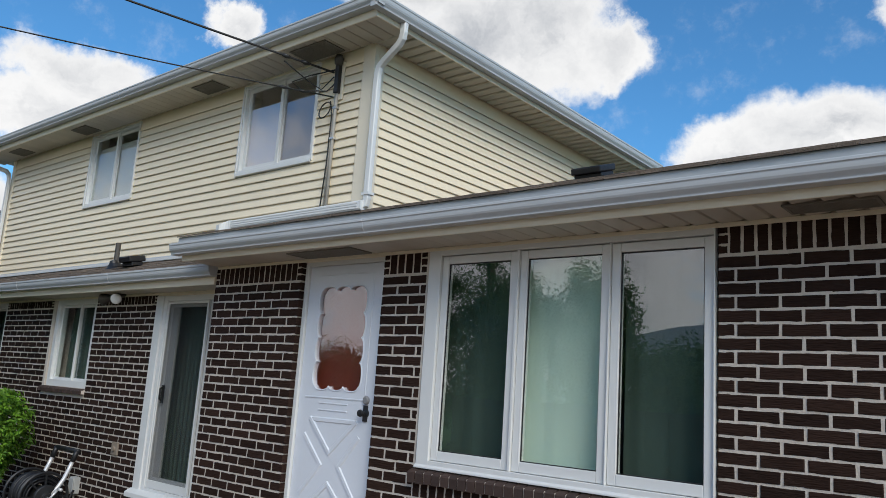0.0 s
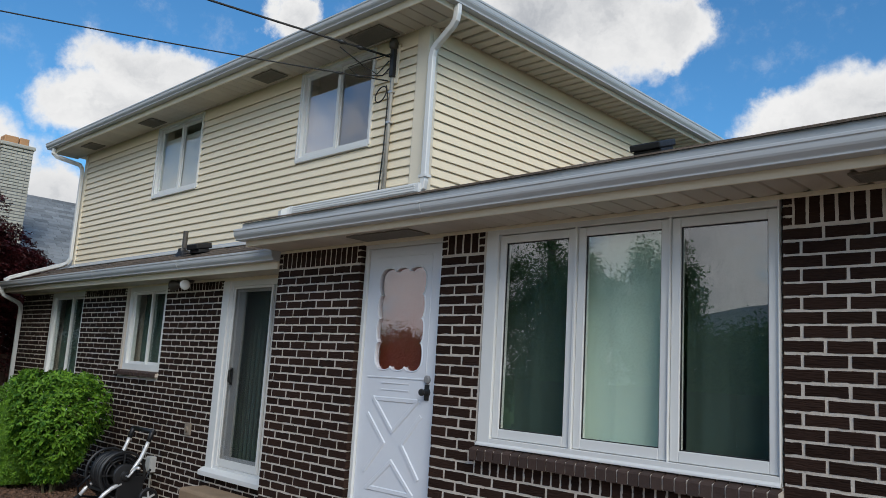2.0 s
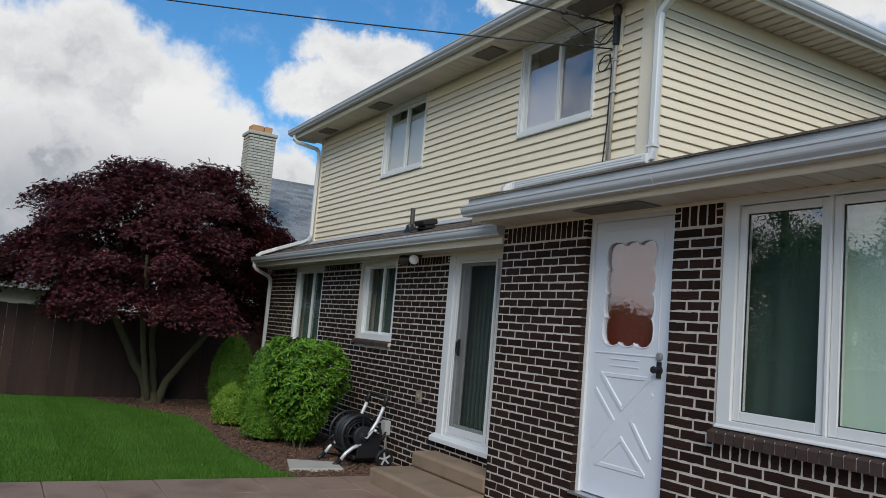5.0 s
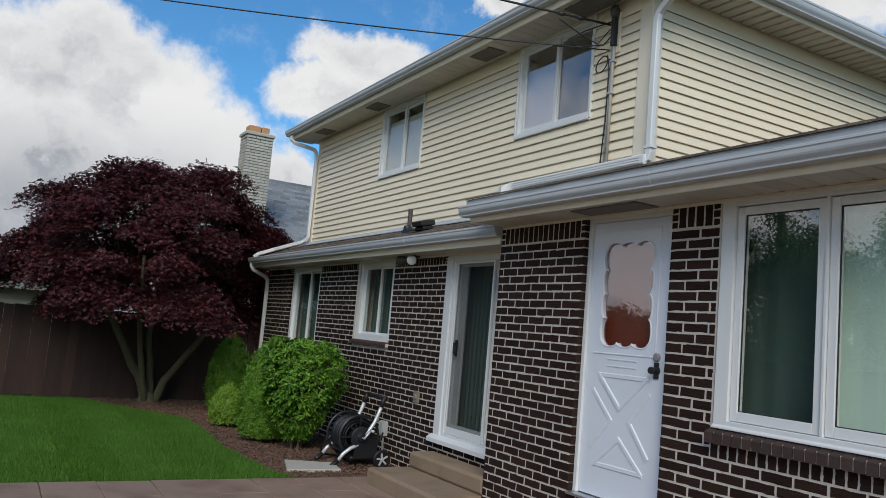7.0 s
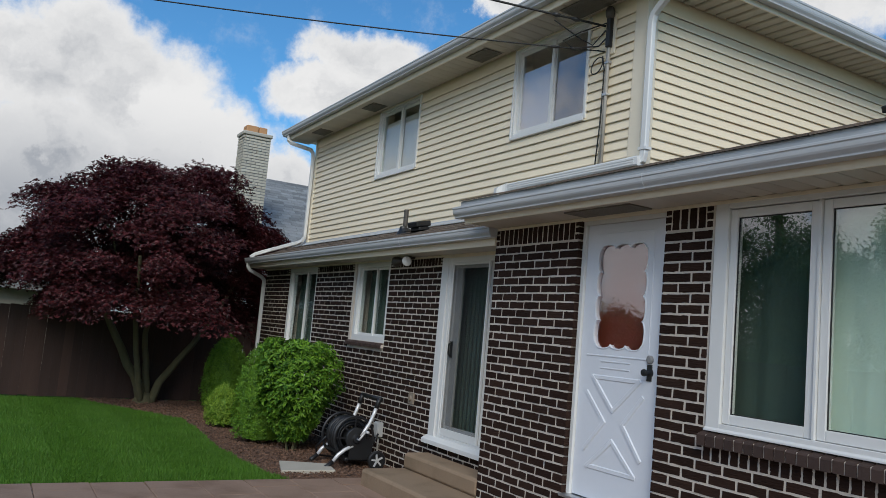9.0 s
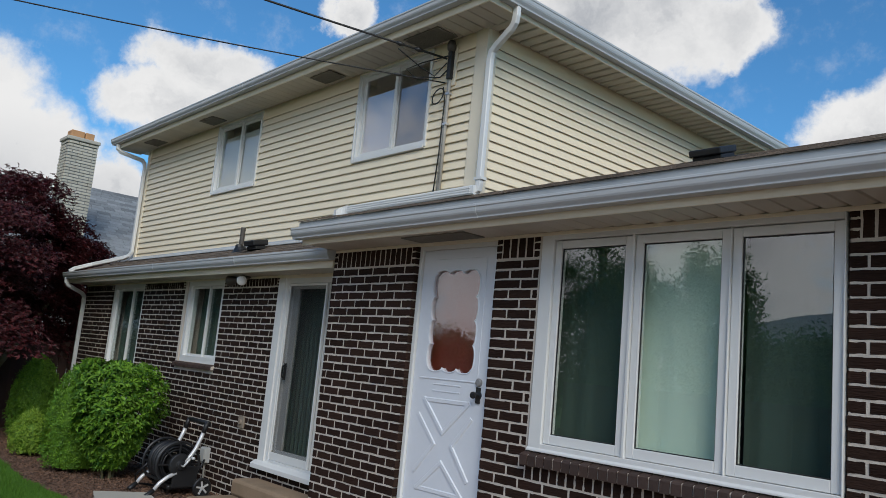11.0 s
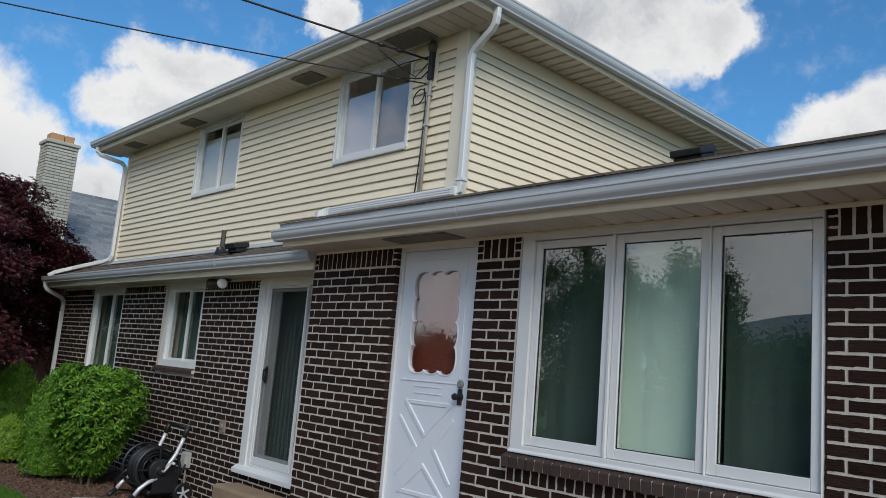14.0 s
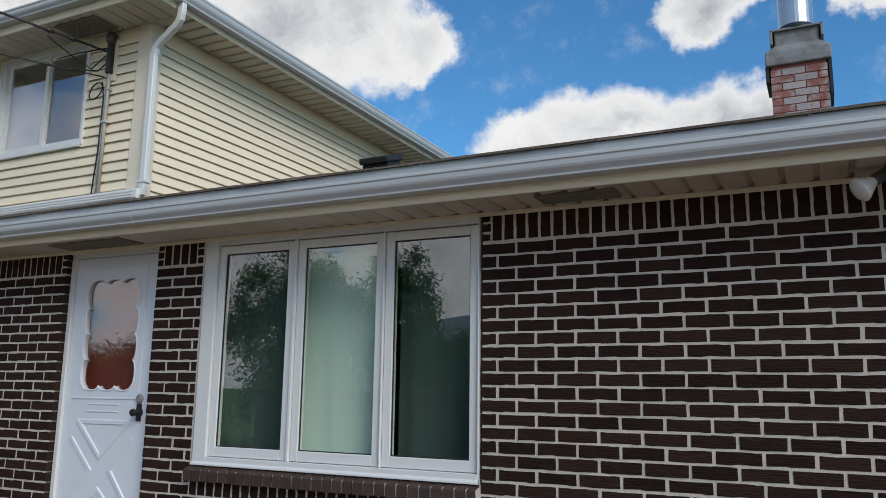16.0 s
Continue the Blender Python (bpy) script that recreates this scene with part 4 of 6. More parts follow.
# hangings behind glass
blind = thing("vertical_blind", "pale green vertical blind slats hanging behind the patio door", "blind")
part("headrail", box(-2.6, -1.3, LOW_Y + 0.20, LOW_Y + 0.25, 2.24, 2.29), M_WHITE, blind)
for i in range(17):
    x = -2.56 + i * 0.076
    m = Matrix.Translation((x, LOW_Y + 0.225, 0)) @ Matrix.Rotation(radians(-8), 4, "Z")
    s = Shape()
    n = 5
    pts = [(-0.042 + 0.084 * k / n, 0.008 * math.sin(math.pi * k / n)) for k in range(n + 1)]
    vs = [m @ Vector((a, b + o, z)) for o in (0, 0.002) for z in (0.46, 2.24) for a, b in pts]
    q = n + 1
    fs = [(k, k + 1, q + k + 1, q + k) for k in range(n)] + [(2 * q + k, 3 * q + k, 3 * q + k + 1, 2 * q + k + 1) for k in range(n)]
    part("slat", s.add(vs, fs), M_BLIND, blind)


def drape(name, label, x0, x1, z0, z1, y, mat, wave=0.03, folds=8.0, cat="curtain"):
    n = max(8, int((x1 - x0) * 90))
    pts = [(x0 + (x1 - x0) * k / n, y + wave * math.sin(folds * 2 * math.pi * (x0 + (x1 - x0) * k / n)) + wave * 0.3 * math.sin(31 * k / n)) for k in range(n + 1)]
    vs = [(a, b + o, z) for o in (0, 0.004) for z in (z0, z1) for a, b in pts]
    q = n + 1
    fs = [(k, k + 1, q + k + 1, q + k) for k in range(n)] + [(2 * q + k, 3 * q + k, 3 * q + k + 1, 2 * q + k + 1) for k in range(n)]
    return tagged(part(name, Shape().add(vs, fs), mat, smooth=True), label, cat)


drape("window_shade", "pale green shade drawn behind the middle window light", 1.97, 2.62, 1.08, 2.38, 0.135, M_SHADE, 0.003, 3.0, "shade")
drape("curtain", "grey-green drape behind the picture window", 1.29, 1.97, 1.05, 2.42, 0.20, M_DRAPE, 0.004, 5.0)
drape("curtain", "grey-green drape behind the picture window", 2.62, 3.19, 1.05, 2.42, 0.20, M_DRAPE, 0.004, 5.0)
drape("curtain", "grey drape behind the small sliding window", -4.9, -4.3, 1.3, 2.30, LOW_Y + 0.22, M_DRAPE, 0.02, 9.0)
drape("curtain", "grey drape behind the tall sliding window", -7.6, -6.9, 0.65, 2.30, LOW_Y + 0.22, M_DRAPE, 0.02, 9.0)
for x0, x1, zt in ((-5.5, -4.36, 4.42), (-2.12, -1.55, 4.36)):
    drape("window_shade", "pale roller shade behind the upper window", x0, x1, 3.68, zt, UP_Y + 0.085, M_PINKSHADE, 0.002, 2.0, "shade")
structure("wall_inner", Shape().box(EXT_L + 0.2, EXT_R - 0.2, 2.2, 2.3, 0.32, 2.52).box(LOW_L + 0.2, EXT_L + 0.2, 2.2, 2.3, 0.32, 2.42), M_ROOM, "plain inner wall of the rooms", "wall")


# ---- steps and pad ----
def step_shape(x0, x1, y0, y1, z0, z1, r=0.03):
    prof = [(y0 + r * 0.35, z0), (y0, z0 + 0.03), (y0, z1 - r), (y0 + r * 0.3, z1 - r * 0.3), (y0 + r, z1), (y1, z1), (y1, z0)]
    return Shape().prism_x(prof, x0, x1)


for y0, y1, z1, lab in ((-0.46, LOW_Y, 0.05, "wide lower"), (0.0, LOW_Y, 0.212, "upper")):
    tagged(part("concrete_step", step_shape(-2.62 - (0.02 if z1 < 0.1 else 0), EXT_L - 0.01, y0, y1, GROUND - 0.03 if z1 < 0.1 else 0.05, z1), M_STEP, bevel=0.02),
           f"{lab} tan concrete step below the patio door", "step", "patio steps")
pad = Shape().add([(x, y, z) for z in (GROUND - 0.01, GROUND + 0.035) for x, y in ((-3.22, -1.09), (-3.18, -0.50), (-3.56, -0.43), (-3.76, -0.93))],
                  [(3, 2, 1, 0), (4, 5, 6, 7), (0, 1, 5, 4), (1, 2, 6, 5), (2, 3, 7, 6), (3, 0, 4, 7)])
tagged(part("splash_pad", pad, M_PAD, bevel=0.008), "pale concrete slab lying at the patio edge", "concrete slab")


# ---- leaves ----
def leaf_mesh(name, centres, normals, sizes, mat, parent, kind="lobed", seed=0):
    """Many small leaves: each one three folded blades (lobed), one folded blade (plain) or a flat fan (spray)."""
    rng = np.random.default_rng(seed)
    C, Nn, S = np.asarray(centres, float), np.asarray(normals, float), np.asarray(sizes, float)[:, None]
    Nn /= np.linalg.norm(Nn, axis=1, keepdims=True) + 1e-9
    R = rng.normal(size=C.shape)
    T = np.cross(Nn, R)
    T /= np.linalg.norm(T, axis=1, keepdims=True) + 1e-9
    if kind == "spray":
        T = T * 0.9 + np.array([0, 0, 0.7])
        T /= np.linalg.norm(T, axis=1, keepdims=True)
    B = np.cross(Nn, T)
    V, Fc, n = [], [], len(C)
    angles = (-50, 0, 50) if kind == "lobed" else (0,)
    count = 0
    for a in angles:
        ca, sa = math.cos(radians(a)), math.sin(radians(a))
        D, W = T * ca + B * sa, B * ca - T * sa
        length = S * (1.0 if a == 0 else 0.8)
        wide = S * (0.17 if kind == "lobed" else 0.21)
        pts = np.stack([C, C + D * length * 0.5 + W * wide + Nn * S * 0.06, C + D * length - Nn * S * 0.10, C + D * length * 0.5 - W * wide + Nn * S * 0.06], axis=1)
        V.append(pts.reshape(-1, 3))
        idx = count + np.arange(n)[:, None] * 4
        Fc.append(np.concatenate([idx + np.array([0, 1, 2]), idx + np.array([0, 2, 3])], axis=0))
        count += 4 * n
    V, Fc = np.concatenate(V), np.concatenate(Fc)
    me = bpy.data.meshes.new(name)
    me.from_pydata(V.tolist(), [], Fc.tolist())
    me.materials.append(mat)
    ob = new(name, me)
    ob.parent = parent
    return ob


def limb(path, r0, r1, seed=0, n=9):
    """A bent tapering limb through the given points."""
    rnd = random.Random(seed)
    pts = [Vector(p) for p in path]
    out = []
    for i in range(n + 1):
        u = i / n * (len(pts) - 1)
        k = min(int(u), len(pts) - 2)
        p = pts[k].lerp(pts[k + 1], u - k)
        out.append(p + Vector((rnd.uniform(-1, 1), rnd.uniform(-1, 1), 0)) * 0.025 * (1 - abs(2 * i / n - 1)))
    return out, [r0 + (r1 - r0) * i / n for i in range(n + 1)]


# ---- maple ----
def maple():
    tree = thing("maple_tree", "spreading Japanese maple with dark maroon leaves", "tree")
    base = Vector((-9.15, -1.47, GROUND - 0.05))
    trunk = Shape()
    trunk.tube(*limb([base, base + Vector((0, -0.10, 0.35)), base + Vector((0.05, -0.35, 0.75)), base + Vector((0.1, -0.75, 1.5)), base + Vector((0.2, -1.3, 2.3))], 0.10, 0.035, 1), 9)
    trunk.tube(*limb([base + Vector((0, 0.05, 0)), base + Vector((-0.1, 0.02, 0.5)), base + Vector((-0.15, -0.06, 1.2)), base + Vector((-0.2, 0.1, 2.6))], 0.075, 0.03, 2), 9)
    trunk.tube(*limb([base + Vector((0.02, 0.10, 0)), base + Vector((0.0, 0.25, 0.45)), base + Vector((0.05, 0.60, 0.92)), base + Vector((-0.30, 1.1, 1.6)), base + Vector((-0.7, 1.5, 2.2))], 0.075, 0.03, 3), 9)
    trunk.tube(*limb([base + Vector((0.05, -0.02, 0)), base + Vector((0.3, -0.2, 0.6)), base + Vector((0.7, -0.4, 1.6)), base + Vector((1.1, -0.5, 2.4))], 0.06, 0.025, 4), 9)
    trunk.lathe([(0.22, 0.0), (0.16, 0.07), (0.11, 0.2), (0.0, 0.25)], Matrix.Translation(base), 12)
    part("trunk", trunk, M_BARK, tree, "grey-green forked trunk", smooth=True)
    rng = np.random.default_rng(5)
    centre = np.array([-9.25, -1.25, 1.75])
    rad = np.array([2.2, 2.66, 2.12])
    C, Nn, S = [], [], []
    pads = 0
    while pads < 400:
        d = rng.normal(size=3)
        d /= np.linalg.norm(d)
        if d[2] < -0.40:
            continue
        shell = 1.0 if pads < 270 else rng.uniform(0.45, 0.9)
        bump = 1 + 0.07 * math.sin(3.1 * d[0] * 3 + d[1] * 7) + 0.06 * math.sin(11 * d[1] + 5 * d[2])
        c = centre + d * rad * shell * bump * rng.uniform(0.86, 1.02)
        if c[1] > -0.85 and c[0] > -9.55:
            c[0] = -9.55 - 0.9 * (c[0] + 9.55)
        if c[2] < max(1.05, 1.50 - 0.20 * (c[1] + 2.6)) + 0.12 * math.sin(5 * c[1]):
            continue
        size = rng.uniform(0.28, 0.55)
        m = int(290 * size / 0.4)
        p = rng.normal(size=(m, 3))
        p /= np.linalg.norm(p, axis=1, keepdims=True)
        p *= (rng.random((m, 1)) ** 0.45) * np.array([size, size * 1.05, size * 0.34])
        tilt = -0.30 * (p[:, 0] * d[0] + p[:, 1] * d[1])
        p[:, 2] += tilt - 0.35 * (p[:, 0] ** 2 + p[:, 1] ** 2) / size
        C.append(c + p)
        nn = np.array([d[0] * 0.5, d[1] * 0.5, 0.9]) + rng.normal(size=(m, 3)) * 0.38
        Nn.append(nn)
        S.append(rng.uniform(0.045, 0.085, m))
        if pads % 9 == 0 and c[1] < -0.4:
            a = Vector((-9.2 + 0.5 * float(d[0]), -1.45 + 0.9 * float(d[1]), 1.75))
            part("limb", Shape().tube(*limb([a, a.lerp(Vector(c), 0.5) + Vector((0, 0, 0.15)), Vector(c)], 0.028, 0.006, pads), 5, False), M_BARK, tree, smooth=True)
        pads += 1
    leaf_mesh("crown", np.concatenate(C), np.concatenate(Nn), np.concatenate(S), M_MAPLE, tree, "lobed", 6)


maple()


# ---- shrubs ----
def bush(name, label, centre, size, n, mat, leaf, stems, seed, upright=False, vase=0.0):
    ob = thing(name, label, "shrub", "shrubs in the mulch bed")
    rng = np.random.default_rng(seed)
    cx, cy = centre
    w, h = size
    z0 = GROUND
    s = Shape()
    for k in range(stems):
        a = 2 * math.pi * k / stems + rng.random()
        r = w * 0.30 * rng.uniform(0.4, 1)
        s.tube(*limb([(cx + 0.05 * math.cos(a), cy + 0.05 * math.sin(a), z0 - 0.03), (cx + r * 0.5 * math.cos(a), cy + r * 0.5 * math.sin(a), z0 + h * 0.3), (cx + r * math.cos(a), cy + r * math.sin(a), z0 + h * 0.75)], 0.014, 0.004, k), 5, False)
    part("stems", s, M_BARK, ob)
    C, Nn, S = [], [], []
    if upright:
        core = [(0.0, z0)] + [(0.40 * w * (math.sin(math.pi * min(1, 0.22 + 0.80 * q / 9)) ** 0.6), 0.06 + (h - 0.16) * q / 9) for q in range(10)] + [(0.0, h - 0.08)]
        part("inner_growth", Shape().lathe([(a, b if k else 0.02) for k, (a, b) in enumerate(core)], Matrix.Translation((cx, cy, z0)), 14), M_ARBOR, ob)
    clumps = n // (12 if upright else 6)
    m = n // clumps
    for k in range(clumps):
        u, ang = rng.uniform(0.0, 1.0), rng.uniform(0, 2 * math.pi)
        lump = 1 + (0.06 if upright else 0.08) * math.sin(3 * ang + 9 * u + seed) + (0.04 if upright else 0.06) * math.sin(7 * ang - 13 * u)
        if upright:   # small flat sprays packed on the outside
            prof = 0.5 * w * lump * (math.sin(math.pi * min(1, 0.24 + 0.78 * u)) ** 0.55)
            rr = prof * rng.uniform(0.90, 1.02)
            out = np.array([math.cos(ang), math.sin(ang), 0.35])
            spread, tilt = 0.018, 0.5
        else:         # whorls of leaves at the twig tips
            prof = 0.5 * w * lump * (math.sin(math.pi * (0.14 + 0.72 * u)) ** 0.5) * (1 - vase * (1 - u) ** 2.2)
            rr = prof * (rng.uniform(0.80, 1.06) if k % 4 else rng.uniform(0.2, 0.8))
            out = np.array([math.cos(ang) * 0.7, math.sin(ang) * 0.7, 0.75])
            spread, tilt = 0.006, 0.22
        c = np.array([cx + rr * math.cos(ang), cy + rr * math.sin(ang), z0 + 0.06 + 0.12 * vase + u * (h - 0.10 - 0.12 * vase)])
        if not upright:
            out = out + rng.normal(size=3) * 0.3
        C.append(c + rng.normal(size=(m, 3)) * spread)
        Nn.append(out + rng.normal(size=(m, 3)) * tilt)
        S.append(rng.uniform(0.75, 1.2, m) * leaf)
    leaf_mesh("foliage", np.concatenate(C), np.concatenate(Nn), np.concatenate(S), mat, ob, "spray" if upright else "plain", seed)
    return ob


bush("leafy_shrub", "large bright green leafy shrub against the brick wall", (-4.60, -0.50), (1.08, 1.36), 15500, M_SHRUB, 0.060, 9, 11, vase=0.66)
bush("arborvitae", "rounded upright green arborvitae beside the leafy shrub", (-5.18, -0.72), (0.70, 1.33), 16000, M_ARBOR, 0.034, 4, 12, True)
bush("arborvitae", "tall rounded green arborvitae near the house corner", (-8.35, -0.36), (0.70, 1.27), 14000, M_ARBOR, 0.034, 4, 13, True)
bush("small_shrub", "small lime-green shrub in front of the arborvitae", (-6.42, -0.88), (0.46, 0.60), 6000, M_LIME, 0.036, 4, 14, True)


# ---- fence ----
def fence_run(name, label, a, b, height, seed, board=0.14, rails=True):
    ob = thing(name, label, "fence")
    rnd = random.Random(seed)
    a, b = Vector(a), Vector(b)
    d = (b - a).normalized()
    L = (b - a).length
    ang = math.atan2(d.y, d.x)
    meshes = []
    for k in range(4):
        s = Shape()
        w, h = board - 0.0006, height + rnd.uniform(-0.012, 0.012)
        lean = rnd.uniform(-0.006, 0.006)
        prof = [(0, 0), (w, 0), (w + lean, h - 0.004), (w - 0.004 + lean, h), (0.004 + lean, h), (lean, h - 0.004)]
        s.prism_y(prof, -0.010, 0.010)
        me = mesh_from("board", s.v, s.f, M_FENCE)
        fix_normals(me)
        meshes.append(me)
    x = 0.0
    while x < L - board:
        o = new("board", rnd.choice(meshes))
        o.parent = ob
        p = a + d * x
        o.matrix_local = Matrix.Translation((p.x, p.y, GROUND + 0.02 + rnd.uniform(-0.01, 0.01))) @ Matrix.Rotation(ang, 4, "Z") @ Matrix.Rotation(rnd.uniform(-0.02, 0.02), 4, "Z")
        x += board + (0.010 if rnd.random() < 0.05 else 0.0)
    n = Vector((-d.y, d.x, 0))
    for z in (0.25, height - 0.28):
        m = Matrix.Translation(a + n * 0.035 + Vector((0, 0, GROUND + z))) @ Matrix.Rotation(ang, 4, "Z")
        part("rail", Shape().box(0, L, -0.02, 0.02, -0.045, 0.045, m), M_FENCE, ob)
    x = 0.0
    while x <= L:
        m = Matrix.Translation(a + d * x + n * 0.10 + Vector((0, 0, GROUND))) @ Matrix.Rotation(ang, 4, "Z")
        part("post", Shape().box(-0.045, 0.045, -0.045, 0.045, -0.1, height + 0.02, m), M_FENCE, ob)
        x += 2.4
    return ob


fence_run("wooden_fence", "dark brown weathered wooden board fence behind the lawn", (-9.5, -9.6, 0), (-9.5, 6.5, 0), 1.43, 21)


# ---- hose reel ----
def hose_reel():
    ob = thing("hose_reel_cart", "black hose reel cart with silver tube frame standing by the wall", "hose reel")
    g = GROUND
    ob.location = (-0.02, -0.09, 0)
    for k, x in enumerate((-3.40, -3.86)):
        fr = part("side_frame", Shape().tube([(x, -0.36, g + 0.07), (x, -0.30, g + 0.15), (x, -0.22, g + 0.21), (x, -0.13, g + 0.25)], 0.021, 12)
                  .tube([(x, -0.06, g + 0.36), (x, 0.00, g + 0.42), (x, 0.05, g + 0.50), (x, 0.09, g + 0.60), (x, 0.12, g + 0.69)], 0.021, 12), M_SILVER, ob, "silver curved tube frame", smooth=True)
        part("foot", Shape().tube([(x, -0.43, g + 0.015), (x, -0.41, g + 0.03), (x, -0.35, g + 0.08)], [0.03, 0.028, 0.025], 10), M_BLACK, fr, "black plastic foot", smooth=True)
        part("grip_joint", Shape().tube([(x, 0.115, g + 0.67), (x, 0.135, g + 0.74), (x, 0.15, g + 0.78)], 0.027, 10), M_BLACK, fr, "black grip joint", smooth=True)
        sx = 1 if k == 0 else -1
        hub = part("side_plate", Shape().lathe([(0, 0), (0.115, 0), (0.125, 0.012), (0.115, 0.03), (0.05, 0.04), (0.045, 0.06), (0, 0.062)], Matrix.Translation((x - 0.02 * sx, -0.10, g + 0.33)) @ Matrix.Rotation(radians(90 * sx), 4, "Y"), 24)
                   .box(x - 0.018, x + 0.018, -0.17, 0.10, g + 0.10, g + 0.32), M_BLACK, ob, "black side bearing plate", bevel=0.004)
        wx = x + 0.075 * sx
        wheel = part("wheel", Shape().lathe([(0.0, -0.02), (0.072, -0.02), (0.074, -0.026), (0.095, -0.026), (0.104, -0.015), (0.104, 0.015), (0.095, 0.026), (0.074, 0.026), (0.072, 0.008), (0.0, 0.008)], Matrix.Translation((wx, 0.14, g + 0.104)) @ Matrix.Rotation(radians(90 * sx), 4, "Y"), 28), M_BLACK, ob, "black wheel with silver spokes")
        spokes = Shape().lathe([(0.0, 0.012), (0.02, 0.012), (0.02, 0.024), (0.0, 0.026)], Matrix.Translation((wx, 0.14, g + 0.104)) @ Matrix.Rotation(radians(90 * sx), 4, "Y"), 14)
        for q in range(5):
            m = Matrix.Translation((wx, 0.14, g + 0.104)) @ Matrix.Rotation(radians(72 * q + 10), 4, "X")
            spokes.box(0.009 * sx - 0.003, 0.009 * sx + 0.012 * sx, -0.009, 0.009, 0.012, 0.073, m)
        part("rim", spokes, M_SILVER, wheel, "silver five-spoke rim")
    part("handle_bar", Shape().tube([(-3.88, 0.155, g + 0.775), (-3.38, 0.155, g + 0.775)], 0.024, 12), M_BLACK, ob, "black foam handle bar", smooth=True)
    part("crank", Shape().tube([(-3.36, -0.10, g + 0.33), (-3.31, -0.10, g + 0.33), (-3.31, -0.03, g + 0.42)], 0.012, 8).tube([(-3.31, -0.03, g + 0.42), (-3.24, -0.03, g + 0.42)], 0.016, 8), M_SILVER, ob, "grey winding crank", smooth=True)
    to_x = Matrix.Translation((-3.63, -0.10, g + 0.33)) @ Matrix.Rotation(radians(90), 4, "Y")
    part("drum", Shape().lathe([(0.03, -0.17), (0.10, -0.165), (0.10, 0.165), (0.03, 0.17)], to_x, 32), M_BLACK, ob, "black drum with flanges", smooth=False)
    for side in (-0.18, 0.18):
        flange = Shape().lathe([(0.222, side - 0.008), (0.238, side - 0.012), (0.250, side), (0.238, side + 0.012), (0.222, side + 0.008), (0.222, side - 0.008)], to_x, 36)
        rim = part("flange", flange, M_BLACK, ob, "black spoked drum flange")
        for q in range(8):
            part("spoke", box(0.05, 0.228, -0.009, 0.009, side - 0.006, side + 0.006, to_x @ Matrix.Rotation(radians(45 * q), 4, "Z")), M_BLACK, rim)
    hose = []
    for layer, r in enumerate((0.150, 0.178, 0.205)):
        turns = 9
        for i in range(turns * 18 + 1):
            a = 2 * math.pi * i / 18
            u = i / (turns * 18)
            xx = -0.150 + 0.30 * (u if layer % 2 == 0 else 1 - u)
            hose.append(to_x @ Vector((r * math.cos(a) + 0.006 * math.sin(i * 0.37), r * math.sin(a), xx + 0.01 * math.sin(i * 0.11))))
    part("hose", Shape().tube(hose, 0.0145, 7), M_RUBBER, ob, "coiled black rubber hose", smooth=True)
    tail = [(-3.75, -0.31, g + 0.30), (-3.90, -0.36, g + 0.16), (-4.02, -0.30, g + 0.05), (-3.98, -0.10, g + 0.03), (-3.80, 0.10, g + 0.06), (-3.62, 0.22, g + 0.22), (-3.60, 0.27, g + 0.36)]
    part("hose_end", Shape().tube(tail, 0.012, 8), M_RUBBER, ob, "loose hose end", smooth=True)
    part("base_tray", Shape().box(-3.84, -3.42, -0.20, 0.10, g + 0.075, g + 0.12), M_BLACK, ob, bevel=0.015)
    part("axle", Shape().tube([(-3.86, 0.14, g + 0.104), (-3.40, 0.14, g + 0.104)], 0.013, 8), M_BLACK, ob)
    part("cross_bar", Shape().tube([(-3.86, -0.27, g + 0.17), (-3.40, -0.27, g + 0.17)], 0.016, 8), M_BLACK, ob)


hose_reel()

# ---- fittings on the walls ----
b = thing("outlet_box", "grey weatherproof outlet box on the brick", "outlet box")
part("body", box(-3.86, -3.74, LOW_Y - 0.06, LOW_Y + 0.01, 0.19, 0.36), M_BOXGREY, b, bevel=0.008)
part("cover", box(-3.85, -3.75, LOW_Y - 0.072, LOW_Y - 0.06, 0.20, 0.35), M_BOXGREY, b, "hinged grey cover", bevel=0.006)
part("conduit", Shape().tube([(-3.80, LOW_Y - 0.02, 0.19), (-3.80, LOW_Y - 0.02, GROUND)], 0.012, 8), M_CONDUIT, b)
b = thing("cover_plate", "small tan cover plate on the brick wall", "cover plate")
part("plate", box(-3.16, -3.04, LOW_Y - 0.018, LOW_Y + 0.008, 0.655, 0.785), M_TANBOX, b, bevel=0.006)
part("boss", Shape().lathe([(0, 0), (0.03, 0), (0.026, 0.018), (0, 0.02)], Matrix.Translation((-3.10, LOW_Y - 0.018, 0.72)) @ to_front, 14), M_TANBOX, b)


